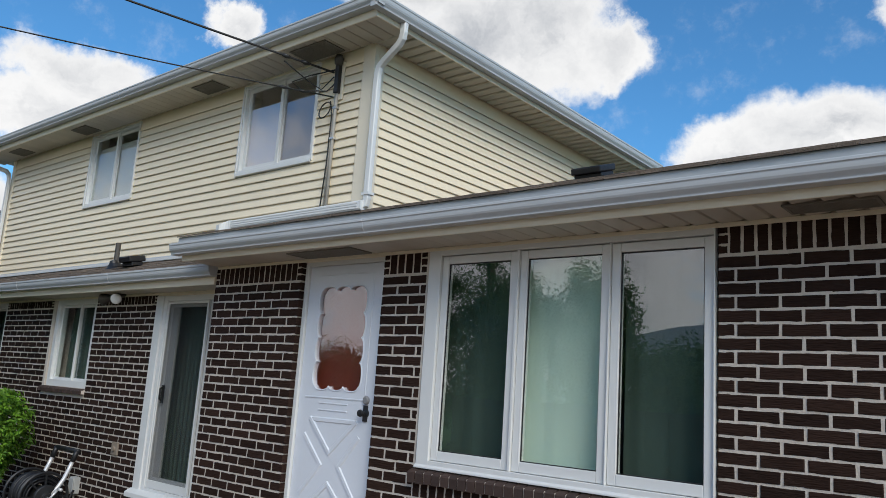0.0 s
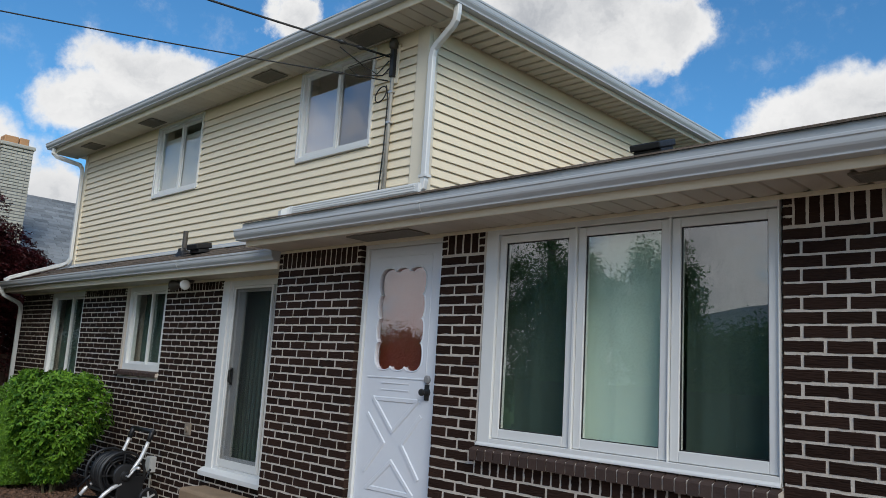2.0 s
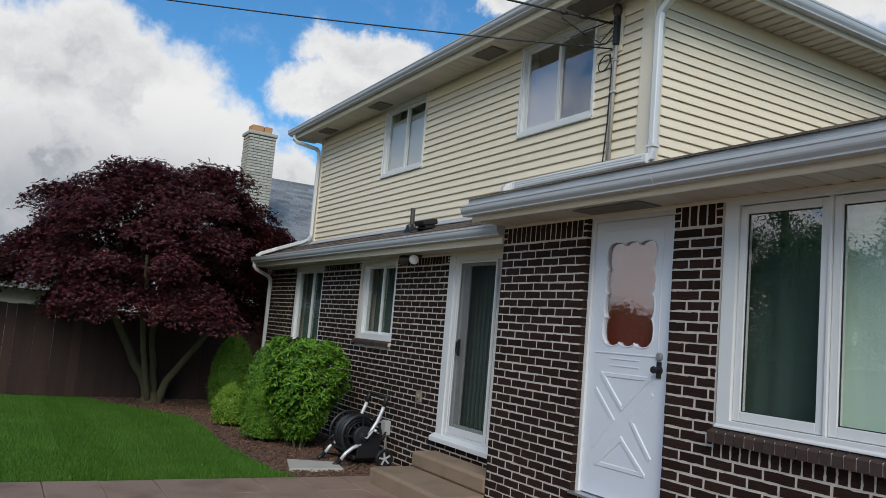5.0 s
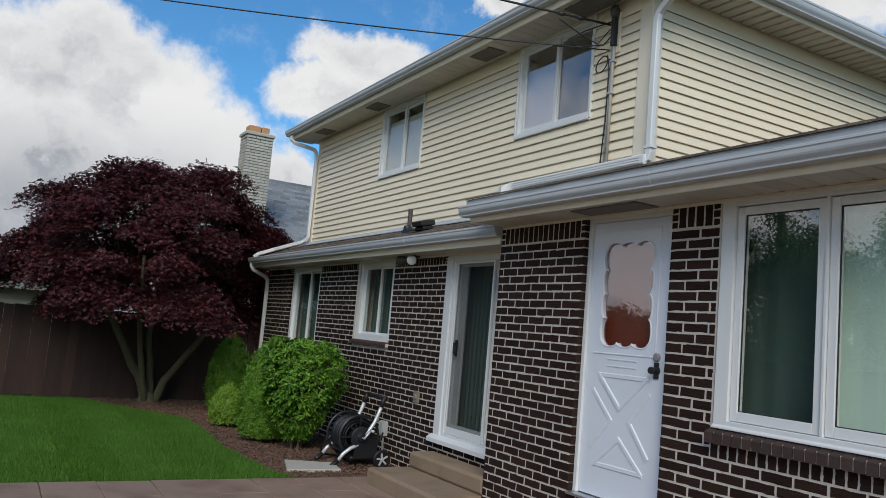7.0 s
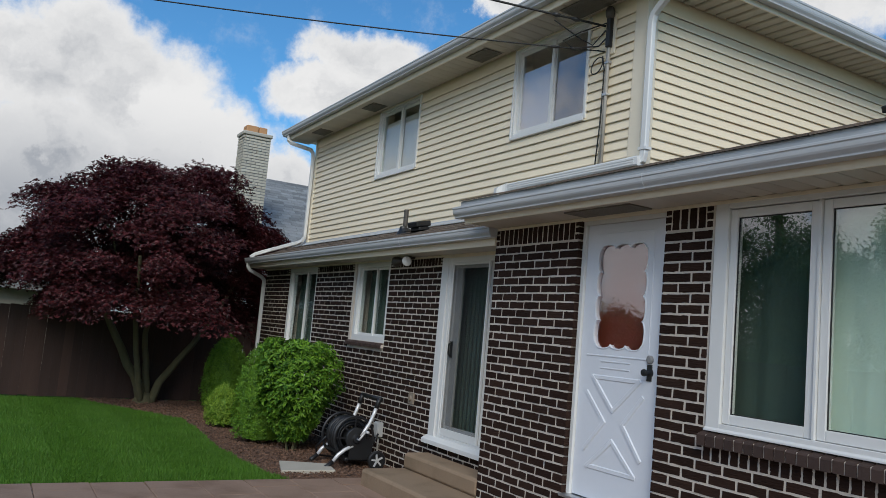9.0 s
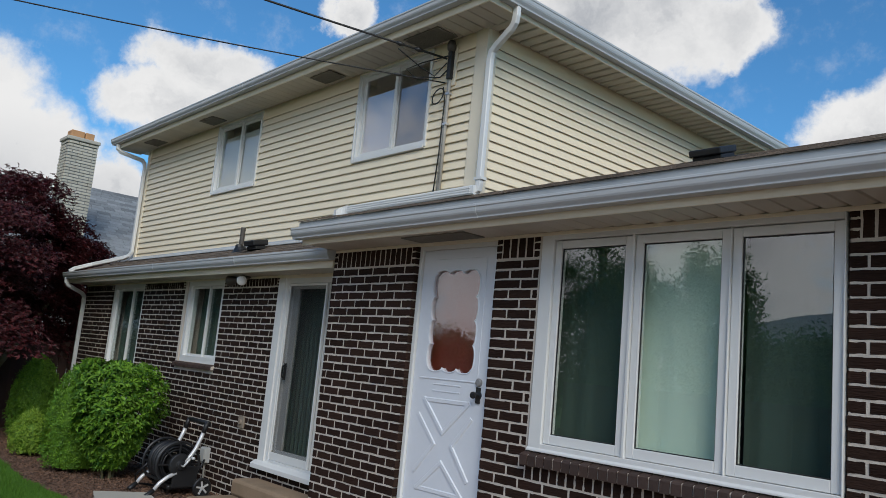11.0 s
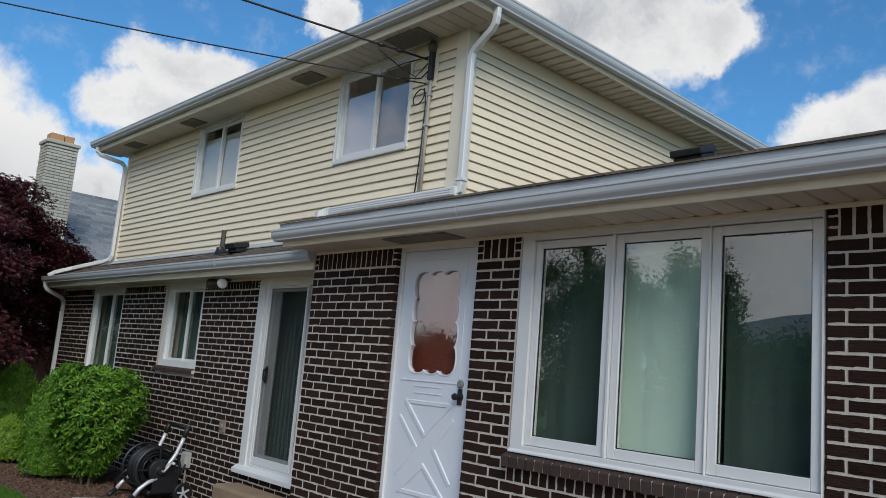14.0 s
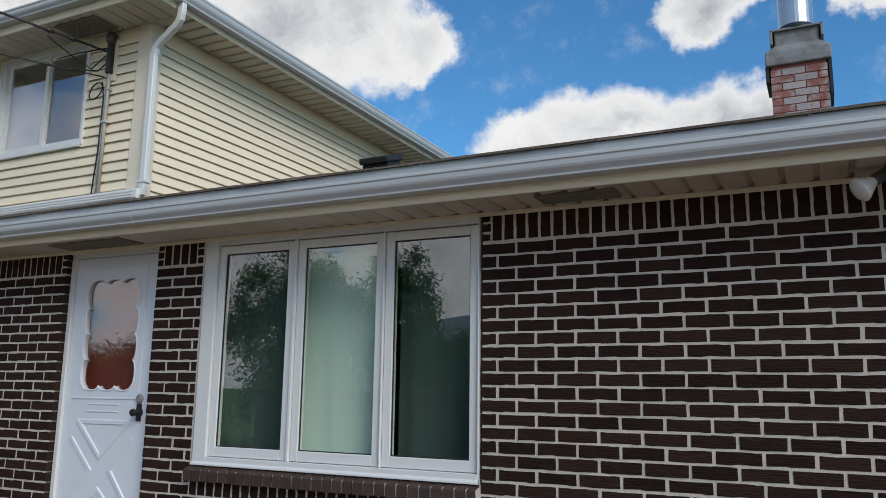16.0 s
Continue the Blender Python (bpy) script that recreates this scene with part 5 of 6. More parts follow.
def flood_lamp(name, label, base, heads, scale=1.0):
    """A round canopy with swivelling reflector lamps."""
    ob = thing(name, label, "flood light")
    bx = Vector(base)
    part("canopy", Shape().lathe([(0, -0.03), (0.045, -0.03), (0.06, -0.015), (0.062, 0.0), (0, 0.0)], Matrix.Translation(bx), 20), M_BRONZE if scale < 1 else M_BOXGREY, ob)
    for h in heads:
        d = Vector(h).normalized()
        p0, p1 = bx + Vector((0, 0, -0.02)), bx + Vector((d.x * 0.10, d.y * 0.10, -0.04))
        arm = part("arm", Shape().tube([p0, p1], 0.014, 10), M_BRONZE if scale < 1 else M_BOXGREY, ob, smooth=True)
        m = Matrix.Translation(p1) @ d.to_track_quat("Z", "Y").to_matrix().to_4x4()
        part("socket", Shape().lathe([(0, -0.02), (0.024, -0.02), (0.027, 0.04), (0.02, 0.05), (0, 0.05)], m, 16), M_BRONZE, arm, "dark socket", smooth=False)
        part("bulb", Shape().lathe([(0.018, 0.045), (0.024, 0.056), (0.042, 0.092), (0.054, 0.116), (0.056, 0.124), (0.050, 0.130), (0.026, 0.137), (0, 0.139)], m, 20), M_LAMPGLASS, arm, "frosted reflector bulb", smooth=True)
        if scale < 1 and d.x < 0:
            part("hood", Shape().lathe([(0.028, 0.03), (0.046, 0.085), (0.062, 0.13), (0.064, 0.15), (0.060, 0.15), (0.058, 0.13), (0.042, 0.085), (0.024, 0.03)], m, 20), M_BRONZE, arm, "dark bell hood", smooth=True)
    return ob


flood_lamp("flood_light", "twin dark flood light under the lower soffit", (-3.30, LOW_Y - 0.08, SOF_LOW - 0.02), [(0.80, -0.60, -0.30), (-0.95, -0.25, -0.15)], 0.9)
flood_lamp("flood_light", "twin white flood light under the extension soffit", (5.22, -0.13, SOF_EXT - 0.02), [(-0.75, -0.35, -0.55), (0.75, -0.4, -0.45)], 1.0)

# downspouts
DS = thing("downspout", "white aluminium downspout from the upper eave onto the roof", "downspout", "downspouts")
part("drop_pipe", Shape().sweep([(0.24, 0.60, 4.66), (0.24, 0.60, 4.56), (0.225, 0.605, 4.51), (0.18, 0.615, 4.47), (-0.03, 0.655, 4.38), (-0.085, 0.66, 4.34), (-0.105, 0.66, 4.27), (-0.105, 0.66, 3.12), (-0.115, 0.66, 3.065), (-0.15, 0.655, 3.05)], 0.062, 0.05, (0, 1, 0.01)), M_WHITE, DS, bevel=0.003)
part("strap", box(-0.15, -0.06, 0.628, 0.70, 3.15, 3.175), M_WHITE, DS)
run = part("roof_run", Shape().sweep([(-0.12, 0.635, 3.055), (-2.02, 0.635, 3.045)], 0.066, 0.085, (0, 0, 1)), M_WHITE, DS)
for z in (-0.022, 0.0, 0.022):
    part("pipe_rib", Shape().box(-2.0, -0.16, 0.598, 0.603, 3.047 + z, 3.055 + z), M_WHITE, run)
elbow = Shape()
for k in range(9):
    a = radians(10 * k)
    p = Vector((-2.02 - 0.11 * math.sin(a), 0.635 - 0.11 * (1 - math.cos(a)), 3.045 - 0.05 * (k / 8) ** 1.5))
    q = Matrix.Translation(p) @ Matrix.Rotation(a, 4, "Z")
    elbow.box(-0.010, 0.010, -0.034 - 0.003 * (k % 2), 0.034, -0.045 - 0.003 * (k % 2), 0.045 + 0.003 * (k % 2), q)
part("elbow", elbow, M_WHITE, DS, "crimped white elbow")
DS2 = thing("downspout", "white downspout at the far corner of the upper storey", "downspout", "downspouts")
part("drop_pipe", Shape().sweep([(-8.36, UE - 0.05, 4.66), (-8.36, UE - 0.05, 4.58), (-8.33, UE, 4.53), (-8.12, UP_Y - 0.11, 4.43), (-8.09, UP_Y - 0.08, 4.38), (-8.09, UP_Y - 0.065, 4.3), (-8.09, UP_Y - 0.065, 2.90), (-8.12, UP_Y - 0.09, 2.83), (-8.2, UP_Y - 0.14, 2.79)], 0.062, 0.05, (0, 1, 0.01)), M_WHITE, DS2, bevel=0.003)
part("roof_run", Shape().sweep([(-8.18, UP_Y - 0.12, 2.80), (-8.72, 0.28, 2.66), (-8.86, 0.05, 2.56), (-8.87, -0.03, 2.50)], 0.06, 0.06, (0, 0, 1)), M_WHITE, DS2)
DS3 = thing("downspout", "white downspout at the far end of the lower gutter", "downspout", "downspouts")
part("drop_pipe", Shape().sweep([(-8.80, -0.065, 2.40), (-8.80, -0.065, 2.32), (-8.80, -0.03, 2.27), (-8.80, 0.20, 2.17), (-8.80, 0.245, 2.12), (-8.80, 0.25, 2.05), (-8.80, 0.25, -0.02), (-8.80, 0.18, -0.06)], 0.062, 0.05, (1, 0, 0.01)), M_WHITE, DS3, bevel=0.003)

# roof vents
v = thing("vent_pipe", "grey plumbing vent pipe with black flashing on the lower roof", "vent pipe")
zr = roof_low(0.52)
part("pipe", Shape().tube([(-4.10, 0.52, zr - 0.02), (-4.10, 0.52, zr + 0.30)], 0.030, 14), M_BRONZE, v)
part("flashing", Shape().lathe([(0.13, 0.0), (0.10, 0.02), (0.05, 0.07), (0.036, 0.10), (0.034, 0.02)], Matrix.Translation((-4.10, 0.52, zr - 0.005)) @ Matrix.Rotation(math.atan(LOW_SLOPE), 4, "X"), 18), M_BLACK, v, "black rubber boot")


def box_vent(name, label, x, y, z, w, d, h, slope):
    ob = thing(name, label, "roof vent")
    m = Matrix.Translation((x, y, z)) @ Matrix.Rotation(math.atan(slope), 4, "X")
    part("hood", Shape().box(-w / 2, w / 2, -d / 2, d / 2, h * 0.45, h, m).box(-w / 2 + 0.012, w / 2 - 0.012, -d / 2 + 0.03, d / 2 - 0.03, 0.0, h * 0.45, m), M_BLACK, ob, bevel=0.012)
    part("flange", Shape().box(-w / 2 - 0.06, w / 2 + 0.06, -d / 2 - 0.06, d / 2 + 0.10, 0.012, 0.018, m), M_BLACK, ob)
    return ob


box_vent("roof_vent", "low black box vent on the lower roof", -3.62, 0.48, roof_low(0.48), 0.24, 0.20, 0.12, 0.22)
box_vent("roof_vent", "low black box vent on the extension roof", 1.17, 2.35, roof_ext(2.35), 0.31, 0.31, 0.115, EXT_SLOPE)


# ---- chimney of the extension ----
def near_chimney():
    ob = thing("chimney", "flaking red brick chimney with grey metal cap and steel flue", "chimney")
    x0, x1, y0, y1 = 4.56, 5.06, 4.02, 4.45
    zb, zt = roof_ext(4.0) - 0.1, 4.66
    part("core", box(x0 + 0.008, x1 - 0.008, y0 + 0.008, y1 - 0.008, zb, zt), M_REDMORTAR, ob)
    rnd = random.Random(8)
    rows = int((zt - zb) / 0.0745)
    for r in range(rows):
        z = zb + r * 0.0745
        x = x0 - (r % 2) * 0.105
        while x < x1:
            a, c = max(x, x0), min(x + 0.200, x1)
            if c - a > 0.03:
                part("brick", box(a, c, y0 - rnd.uniform(0, 0.006), y0 + 0.05, z, z + 0.065), M_GREYBRICK if x0 + 0.02 < a and c < x1 - 0.02 else M_REDBRICK, ob)
            x += 0.210
        yy = y0 + 0.055
        while yy < y1:
            part("brick", box(x1 - 0.05, x1 + rnd.uniform(0, 0.004), yy, min(yy + 0.19, y1), z, z + 0.065), M_REDBRICK, ob)
            part("brick", box(x0 - rnd.uniform(0, 0.004), x0 + 0.05, yy, min(yy + 0.19, y1), z, z + 0.065), M_REDBRICK, ob)
            yy += 0.20
    cxm, cym = (x0 + x1) / 2, (y0 + y1) / 2
    s = Shape()
    rings = [(0.36, 4.60), (0.29, 4.655), (0.295, 4.72), (0.29, 4.80), (0.22, 4.87), (0.20, 4.88), (0.20, 5.04)]
    vs = [(cxm + sx * r, cym + sy * (r - 0.035), z) for r, z in rings[1:] for sx, sy in ((-1, -1), (1, -1), (1, 1), (-1, 1))]
    n = len(rings) - 1
    fs = [(i * 4 + k, i * 4 + (k + 1) % 4, i * 4 + 4 + (k + 1) % 4, i * 4 + 4 + k) for i in range(n - 1) for k in range(4)] + [(3, 2, 1, 0), (n * 4 - 4, n * 4 - 3, n * 4 - 2, n * 4 - 1)]
    part("metal_cap", s.add(vs, fs), M_LEADGREY, ob, "weathered grey sheet-metal cap", bevel=0.012)
    part("flashing_strip", box(x0 - 0.045, x0 - 0.012, y0 - 0.01, y1, 4.50, 4.66), M_BLACK, ob, "peeling black flashing strip")
    part("flashing_strip", box(x1 + 0.012, x1 + 0.04, y0 - 0.01, y1, 4.32, 4.66), M_BLACK, ob, "peeling black flashing strip")
    part("top_plate", Shape().box(cxm - 0.235, cxm + 0.235, cym - 0.20, cym + 0.20, 5.03, 5.05).box(cxm - 0.24, cxm - 0.215, cym - 0.20, cym + 0.2, 4.90, 5.05).box(cxm + 0.215, cxm + 0.24, cym - 0.2, cym + 0.2, 4.92, 5.05), M_LEADGREY, ob, "rusted top plate", bevel=0.004)
    part("storm_collar", Shape().lathe([(0.165, 5.05), (0.21, 5.05), (0.175, 5.10), (0.165, 5.11)], Matrix.Translation((cxm, cym, 0)), 24), M_BLACK, ob, "black collar")
    part("flue_pipe", Shape().lathe([(0.0, 5.0), (0.162, 5.0), (0.162, 5.45), (0.0, 5.45)], Matrix.Translation((cxm, cym, 0)), 28), M_STEEL, ob, "shiny steel flue pipe")


near_chimney()

# ---- service cables ----
SM = thing("service_mast", "dark service bracket and conduit on the siding", "electric service")
part("bracket", Shape().box(-0.665, -0.615, UP_Y - 0.075, UP_Y - 0.012, 4.20, 4.50), M_BLACK, SM, "black insulator bracket", bevel=0.008)
part("mount_plate", Shape().box(-0.695, -0.585, UP_Y - 0.030, UP_Y - 0.010, 4.14, 4.52), M_CREAM, SM, "cream mounting block", bevel=0.004)
part("weatherhead", Shape().lathe([(0, 0.07), (0.03, 0.06), (0.045, 0.02), (0.04, -0.03), (0.02, -0.05), (0.0, -0.05)], Matrix.Translation((-0.635, UP_Y - 0.06, 4.52)), 14), M_BRONZE, SM, smooth=True)
part("conduit", Shape().tube([(-0.64, UP_Y - 0.04, 4.48), (-0.645, UP_Y - 0.04, 4.0), (-0.655, UP_Y - 0.035, 3.05)], 0.016, 10).tube([(-0.675, UP_Y - 0.03, 4.25), (-0.69, UP_Y - 0.03, 3.6), (-0.70, UP_Y - 0.03, 3.04)], 0.006, 6), M_CONDUIT, SM, "grey conduit down the siding", smooth=True)
for z in (4.05, 3.75):
    part("clip", box(-0.675, -0.62, UP_Y - 0.058, UP_Y - 0.015, z, z + 0.02), M_STEEL, SM)
clip_loop = [(-0.70 + 0.075 * math.cos(a) - 0.06, UP_Y - 0.07 + 0.02 * math.sin(a), 4.05 + 0.085 * math.sin(a)) for a in [k * 2 * math.pi / 20 for k in range(21)]]
part("cable_loop", Shape().tube(clip_loop, 0.006, 6, False), M_CABLE, SM, "coiled black cable loop", smooth=True)
part("cable_tail", Shape().tube([(-0.64, UP_Y - 0.09, 4.42), (-0.85, UP_Y - 0.22, 4.36), (-1.0, UP_Y - 0.3, 4.30), (-0.92, UP_Y - 0.24, 4.22), (-0.72, UP_Y - 0.10, 4.22), (-0.66, UP_Y - 0.06, 4.30)], 0.007, 6).tube([(-0.66, UP_Y - 0.08, 4.36), (-0.78, UP_Y - 0.12, 4.24), (-0.9, UP_Y - 0.2, 4.33), (-1.0, UP_Y - 0.42, 4.47)], 0.006, 6), M_CABLE, SM, "loose black drip loops", smooth=True)
part("cable_drop", Shape().tube([(-0.70, UP_Y - 0.06, 4.13), (-0.685, UP_Y - 0.045, 4.0), (-0.70, UP_Y - 0.04, 3.5), (-0.735, UP_Y - 0.04, 3.06)], 0.006, 6), M_CABLE, SM, "black cable down the siding", smooth=True)
POLE = Vector((-10.7, -16.7, 0))


def cable(name, label, a, b, sag, r, n=40):
    a, b = Vector(a), Vector(b)
    pts = [a.lerp(b, k / n) - Vector((0, 0, 4 * sag * (k / n) * (1 - k / n))) for k in range(n + 1)]
    ob = tagged(part(name, Shape().tube(pts, r, 6), M_CABLE, smooth=True), label, "cable", "overhead cables")
    for u in (0.012, 0.021):   # splices a hand's width long near the house
        ends = [a.lerp(b, w) - Vector((0, 0, 4 * sag * w * (1 - w))) for w in (u, u + 0.002, u + 0.004)]
        part("splice", Shape().tube(ends, [r * 1.2, r * 2.2, r * 1.2], 8), M_BLACK, ob, "black cable splice", smooth=True)
    return ob


cable("overhead_cable", "black twisted service cable hanging to the house", (-0.66, UP_Y - 0.08, 4.40), (POLE.x, POLE.y, 8.3), 0.25, 0.011)
cable("overhead_cable", "thin black communication cable hanging to the house", (-0.68, UP_Y - 0.06, 4.17), (POLE.x + 0.1, POLE.y, 6.4), 0.55, 0.007)
pole = thing("utility_pole", "weathered wooden utility pole behind the yard", "utility pole")
part("shaft", Shape().tube([(POLE.x, POLE.y, GROUND - 0.3), (POLE.x, POLE.y, 9.2)], [0.16, 0.11], 12), M_WOODPOLE, pole, smooth=True)
part("crossarm", box(POLE.x - 1.1, POLE.x + 1.1, POLE.y - 0.06, POLE.y + 0.06, 8.5, 8.62), M_WOODPOLE, pole)


# ---- neighbouring buildings ----
def house(name, label, x0, x1, y0, y1, eave, ridge_h, mat_wall, mat_roof, windows=()):
    ob = thing(name, label, "house")
    part("wall", box(x0, x1, y0, y1, GROUND - 0.1, eave), mat_wall, ob)
    o = 0.4
    a0, a1, b0, b1 = x0 - o, x1 + o, y0 - o, y1 + o
    h = min(a1 - a0, b1 - b0) / 2
    if (a1 - a0) > (b1 - b0):
        r0, r1 = (a0 + h, (b0 + b1) / 2), (a1 - h, (b0 + b1) / 2)
        fs = [(0, 1, 5, 4), (1, 2, 5), (2, 3, 4, 5), (3, 0, 4)]
    else:
        r0, r1 = ((a0 + a1) / 2, b0 + h), ((a0 + a1) / 2, b1 - h)
        fs = [(0, 1, 4), (1, 2, 5, 4), (2, 3, 5), (3, 0, 4, 5)]
    vs = [(a0, b0, eave), (a1, b0, eave), (a1, b1, eave), (a0, b1, eave), (*r0, ridge_h), (*r1, ridge_h), (a0, b0, eave - 0.15), (a1, b0, eave - 0.15), (a1, b1, eave - 0.15), (a0, b1, eave - 0.15)]
    fs += [(0, 6, 7, 1), (1, 7, 8, 2), (2, 8, 9, 3), (3, 9, 6, 0), (6, 9, 8, 7)]
    roof = part("roof", Shape().add(vs, fs), mat_roof, ob)
    return ob, roof


neighbour, nroof = house("neighbour_house", "pale house with grey shingle hip roof beyond the fence", -22.0, -15.2, -0.6, 10.0, 3.3, 5.68, M_NEIGHBOUR, M_GREYSHINGLE)
rows = Shape()
rnd = random.Random(31)
for k in range(26):   # raised shingle courses on the slope that faces the yard
    u = k / 26
    x = -14.8 - u * 3.75
    z = 3.3 + u * 2.36
    y = -1.0 + u * 3.8
    while y < 10.4 - u * 3.8:
        w = rnd.uniform(0.25, 0.4)
        rows.add([(x, y, z + 0.004), (x, y + w - 0.01, z + 0.004), (x - 0.17, y + w - 0.01, z + 0.13), (x - 0.17, y, z + 0.13), (x, y, z + 0.03), (x, y + w - 0.01, z + 0.03)], [(0, 1, 5, 4), (4, 5, 2, 3), (0, 4, 3), (1, 2, 5)])
        y += w
tagged(part("shingles", rows, M_GREYSHINGLE, nroof), kind="stuff")
part("ridge_vent", box(-14.95 - 2.0, -14.95 - 1.7, 3.9, 4.2, 4.55, 4.72), M_LEADGREY, nroof)
garage, _r = house("garage", "low white garage beyond the fence", -17.5, -12.5, -9.0, -1.8, 1.75, 2.35, M_WHITEBRICK, M_GREYSHINGLE)


def far_chimney():
    ob = thing("brick_chimney", "tall cream painted brick chimney with orange clay flues", "chimney")
    x0, x1, y0, y1, zt = -15.6, -15.0, 1.26, 1.95, 6.10
    part("core", box(x0 + 0.01, x1 - 0.01, y0 + 0.01, y1 - 0.01, 2.0, zt), M_LEADGREY, ob)
    rnd = random.Random(9)
    meshes = {}

    def piece(sx, sy, sz):
        key = (round(sx, 3), round(sy, 3))
        if key not in meshes:
            s = box(-sx / 2, sx / 2, -sy / 2, sy / 2, 0, sz)
            meshes[key] = mesh_from("brick", s.v, s.f, M_WHITEBRICK)
        return meshes[key]

    for r in range(37):
        z = 3.35 + r * 0.0743
        grow = 0.012 * max(0, r - 35)
        for face in range(2):
            n, side = (3, y1 - y0) if face == 0 else (3, x1 - x0)
            L = side / n
            for k in range(-(r % 2), n):
                lo, hi = max(0.0, (k + 0.5 * (r % 2)) * L), min(side, (k + 1 + 0.5 * (r % 2)) * L)
                mid, run = 0.5 * (lo + hi), hi - lo - 0.012
                if face == 0:
                    o = new("brick", piece(0.10, run, 0.054))
                    o.location = (x1 - 0.045 + grow + rnd.uniform(-0.006, 0.006), y0 + mid, z)
                else:
                    o = new("brick", piece(run, 0.10, 0.054))
                    o.location = (x0 + mid, y0 + 0.045 - grow + rnd.uniform(-0.006, 0.006), z)
                o.parent = ob
    part("crown", box(x0 - 0.03, x1 + 0.05, y0 - 0.05, y1 + 0.03, zt, zt + 0.09), M_PAD, ob, "grey concrete crown", bevel=0.02)
    for y, w in ((1.33, 0.31), (1.66, 0.21)):
        part("flue", Shape().box(-15.5, -15.15, y, y + w, zt + 0.09, zt + 0.29), M_CLAY, ob, "orange clay flue", bevel=0.02)


far_chimney()


# ---- the yard behind the camera, as the glass mirrors it ----
rear, _r = house("rear_house", "pale sided house with dark hip roof across the yard", -8.4, 1.5, -24.0, -16.8, 2.9, 4.3, M_NEIGHBOUR, M_GREYSHINGLE)
fence_run("rear_fence", "dark brown board fence at the end of the yard", (6.0, -13.5, 0), (-9.5, -13.5, 0), 1.5, 23, board=0.145)
fence_run("side_fence", "dark brown board fence along the yard", (12.0, 0.4, 0), (12.0, -13.4, 0), 1.5, 24, board=0.145)


def reflection_tree(at, height, width, seed, n=24000):
    ob = thing("reflection_tree", "leafy green tree out of view, placed for the window reflections", "tree", "trees across the yard")
    rng = np.random.default_rng(seed)
    x, y = at
    s = Shape()
    s.tube(*limb([(x, y, GROUND - 0.1), (x + 0.1, y, height * 0.3), (x, y + 0.1, height * 0.8)], 0.16, 0.04, seed), 8)
    C, Nn, S = [], [], []
    for k in range(60):
        d = rng.normal(size=3)
        d /= np.linalg.norm(d)
        c = np.array([x, y, height * 0.52]) + d * np.array([width / 2, width / 2, height * 0.47]) * rng.uniform(0.4, 1.0)
        if k % 5 == 0:
            s.tube(*limb([(x, y, height * 0.35), tuple(c)], 0.05, 0.01, k), 5, False)
        m = n // 60
        C.append(c + rng.normal(size=(m, 3)) * 0.22 * width / 3)
        Nn.append(rng.normal(size=(m, 3)) + d + [0, 0, 0.5])
        S.append(rng.uniform(0.09, 0.16, m))
    part("trunk", s, M_BARK, ob, smooth=True)
    leaf_mesh("crown", np.concatenate(C), np.concatenate(Nn), np.concatenate(S), M_TREE, ob, "plain", seed)


# Seed 86 is an added unseen tree that keeps sky off the patio door.
for at, h, w, sd in (((-6.2, -15.6), 5.9, 2.6, 81), ((-10.1, -15.6), 5.9, 3.6, 82), ((-8.6, -15.2), 5.3, 3.0, 83), ((-18.5, -16.0), 3.0, 5.0, 84), ((-15.0, -15.0), 2.7, 3.6, 85), ((-12.6, -7.3), 6.4, 3.4, 86), ((-3.6, -15.4), 3.2, 3.4, 87)):
    reflection_tree(at, h, w, sd)


# ---- loose ground cover ----
def inside_bed(x, y):
    hit = False
    for (x0, y0), (x1, y1) in zip(BED, BED[1:] + BED[:1]):
        if (y0 > y) != (y1 > y) and x < (x1 - x0) * (y - y0) / (y1 - y0) + x0:
            hit = not hit
    return hit


def mulch_chips(n, seed):
    rng = np.random.default_rng(seed)
    s = Shape()
    k = 0
    while k < n:
        x, y = rng.uniform(-9.5, -2.95), rng.uniform(-2.4, 0.28)
        if not inside_bed(x, y):
            continue
        k += 1
        l, w, t = rng.uniform(0.008, 0.026), rng.uniform(0.004, 0.009), rng.uniform(0.003, 0.007)
        m = Matrix.Translation((x, y, GROUND + rng.uniform(0.0, 0.02))) @ Euler((rng.uniform(-0.6, 0.6), rng.uniform(-0.6, 0.6), rng.uniform(0, 6.28))).to_matrix().to_4x4()
        p = [m @ Vector(q) for q in ((-l, -w, 0), (l, -w * 0.6, 0), (l * 0.9, w, 0), (-l * 0.8, w * 0.7, 0), (0, 0, t * 2))]
        s.add(p, [(0, 1, 4), (1, 2, 4), (2, 3, 4), (3, 0, 4)])
    return tagged(part("mulch_chips", s, M_MULCH), "loose brown bark chips on the bed", "mulch", kind="stuff")


mulch_chips(13000, 41)


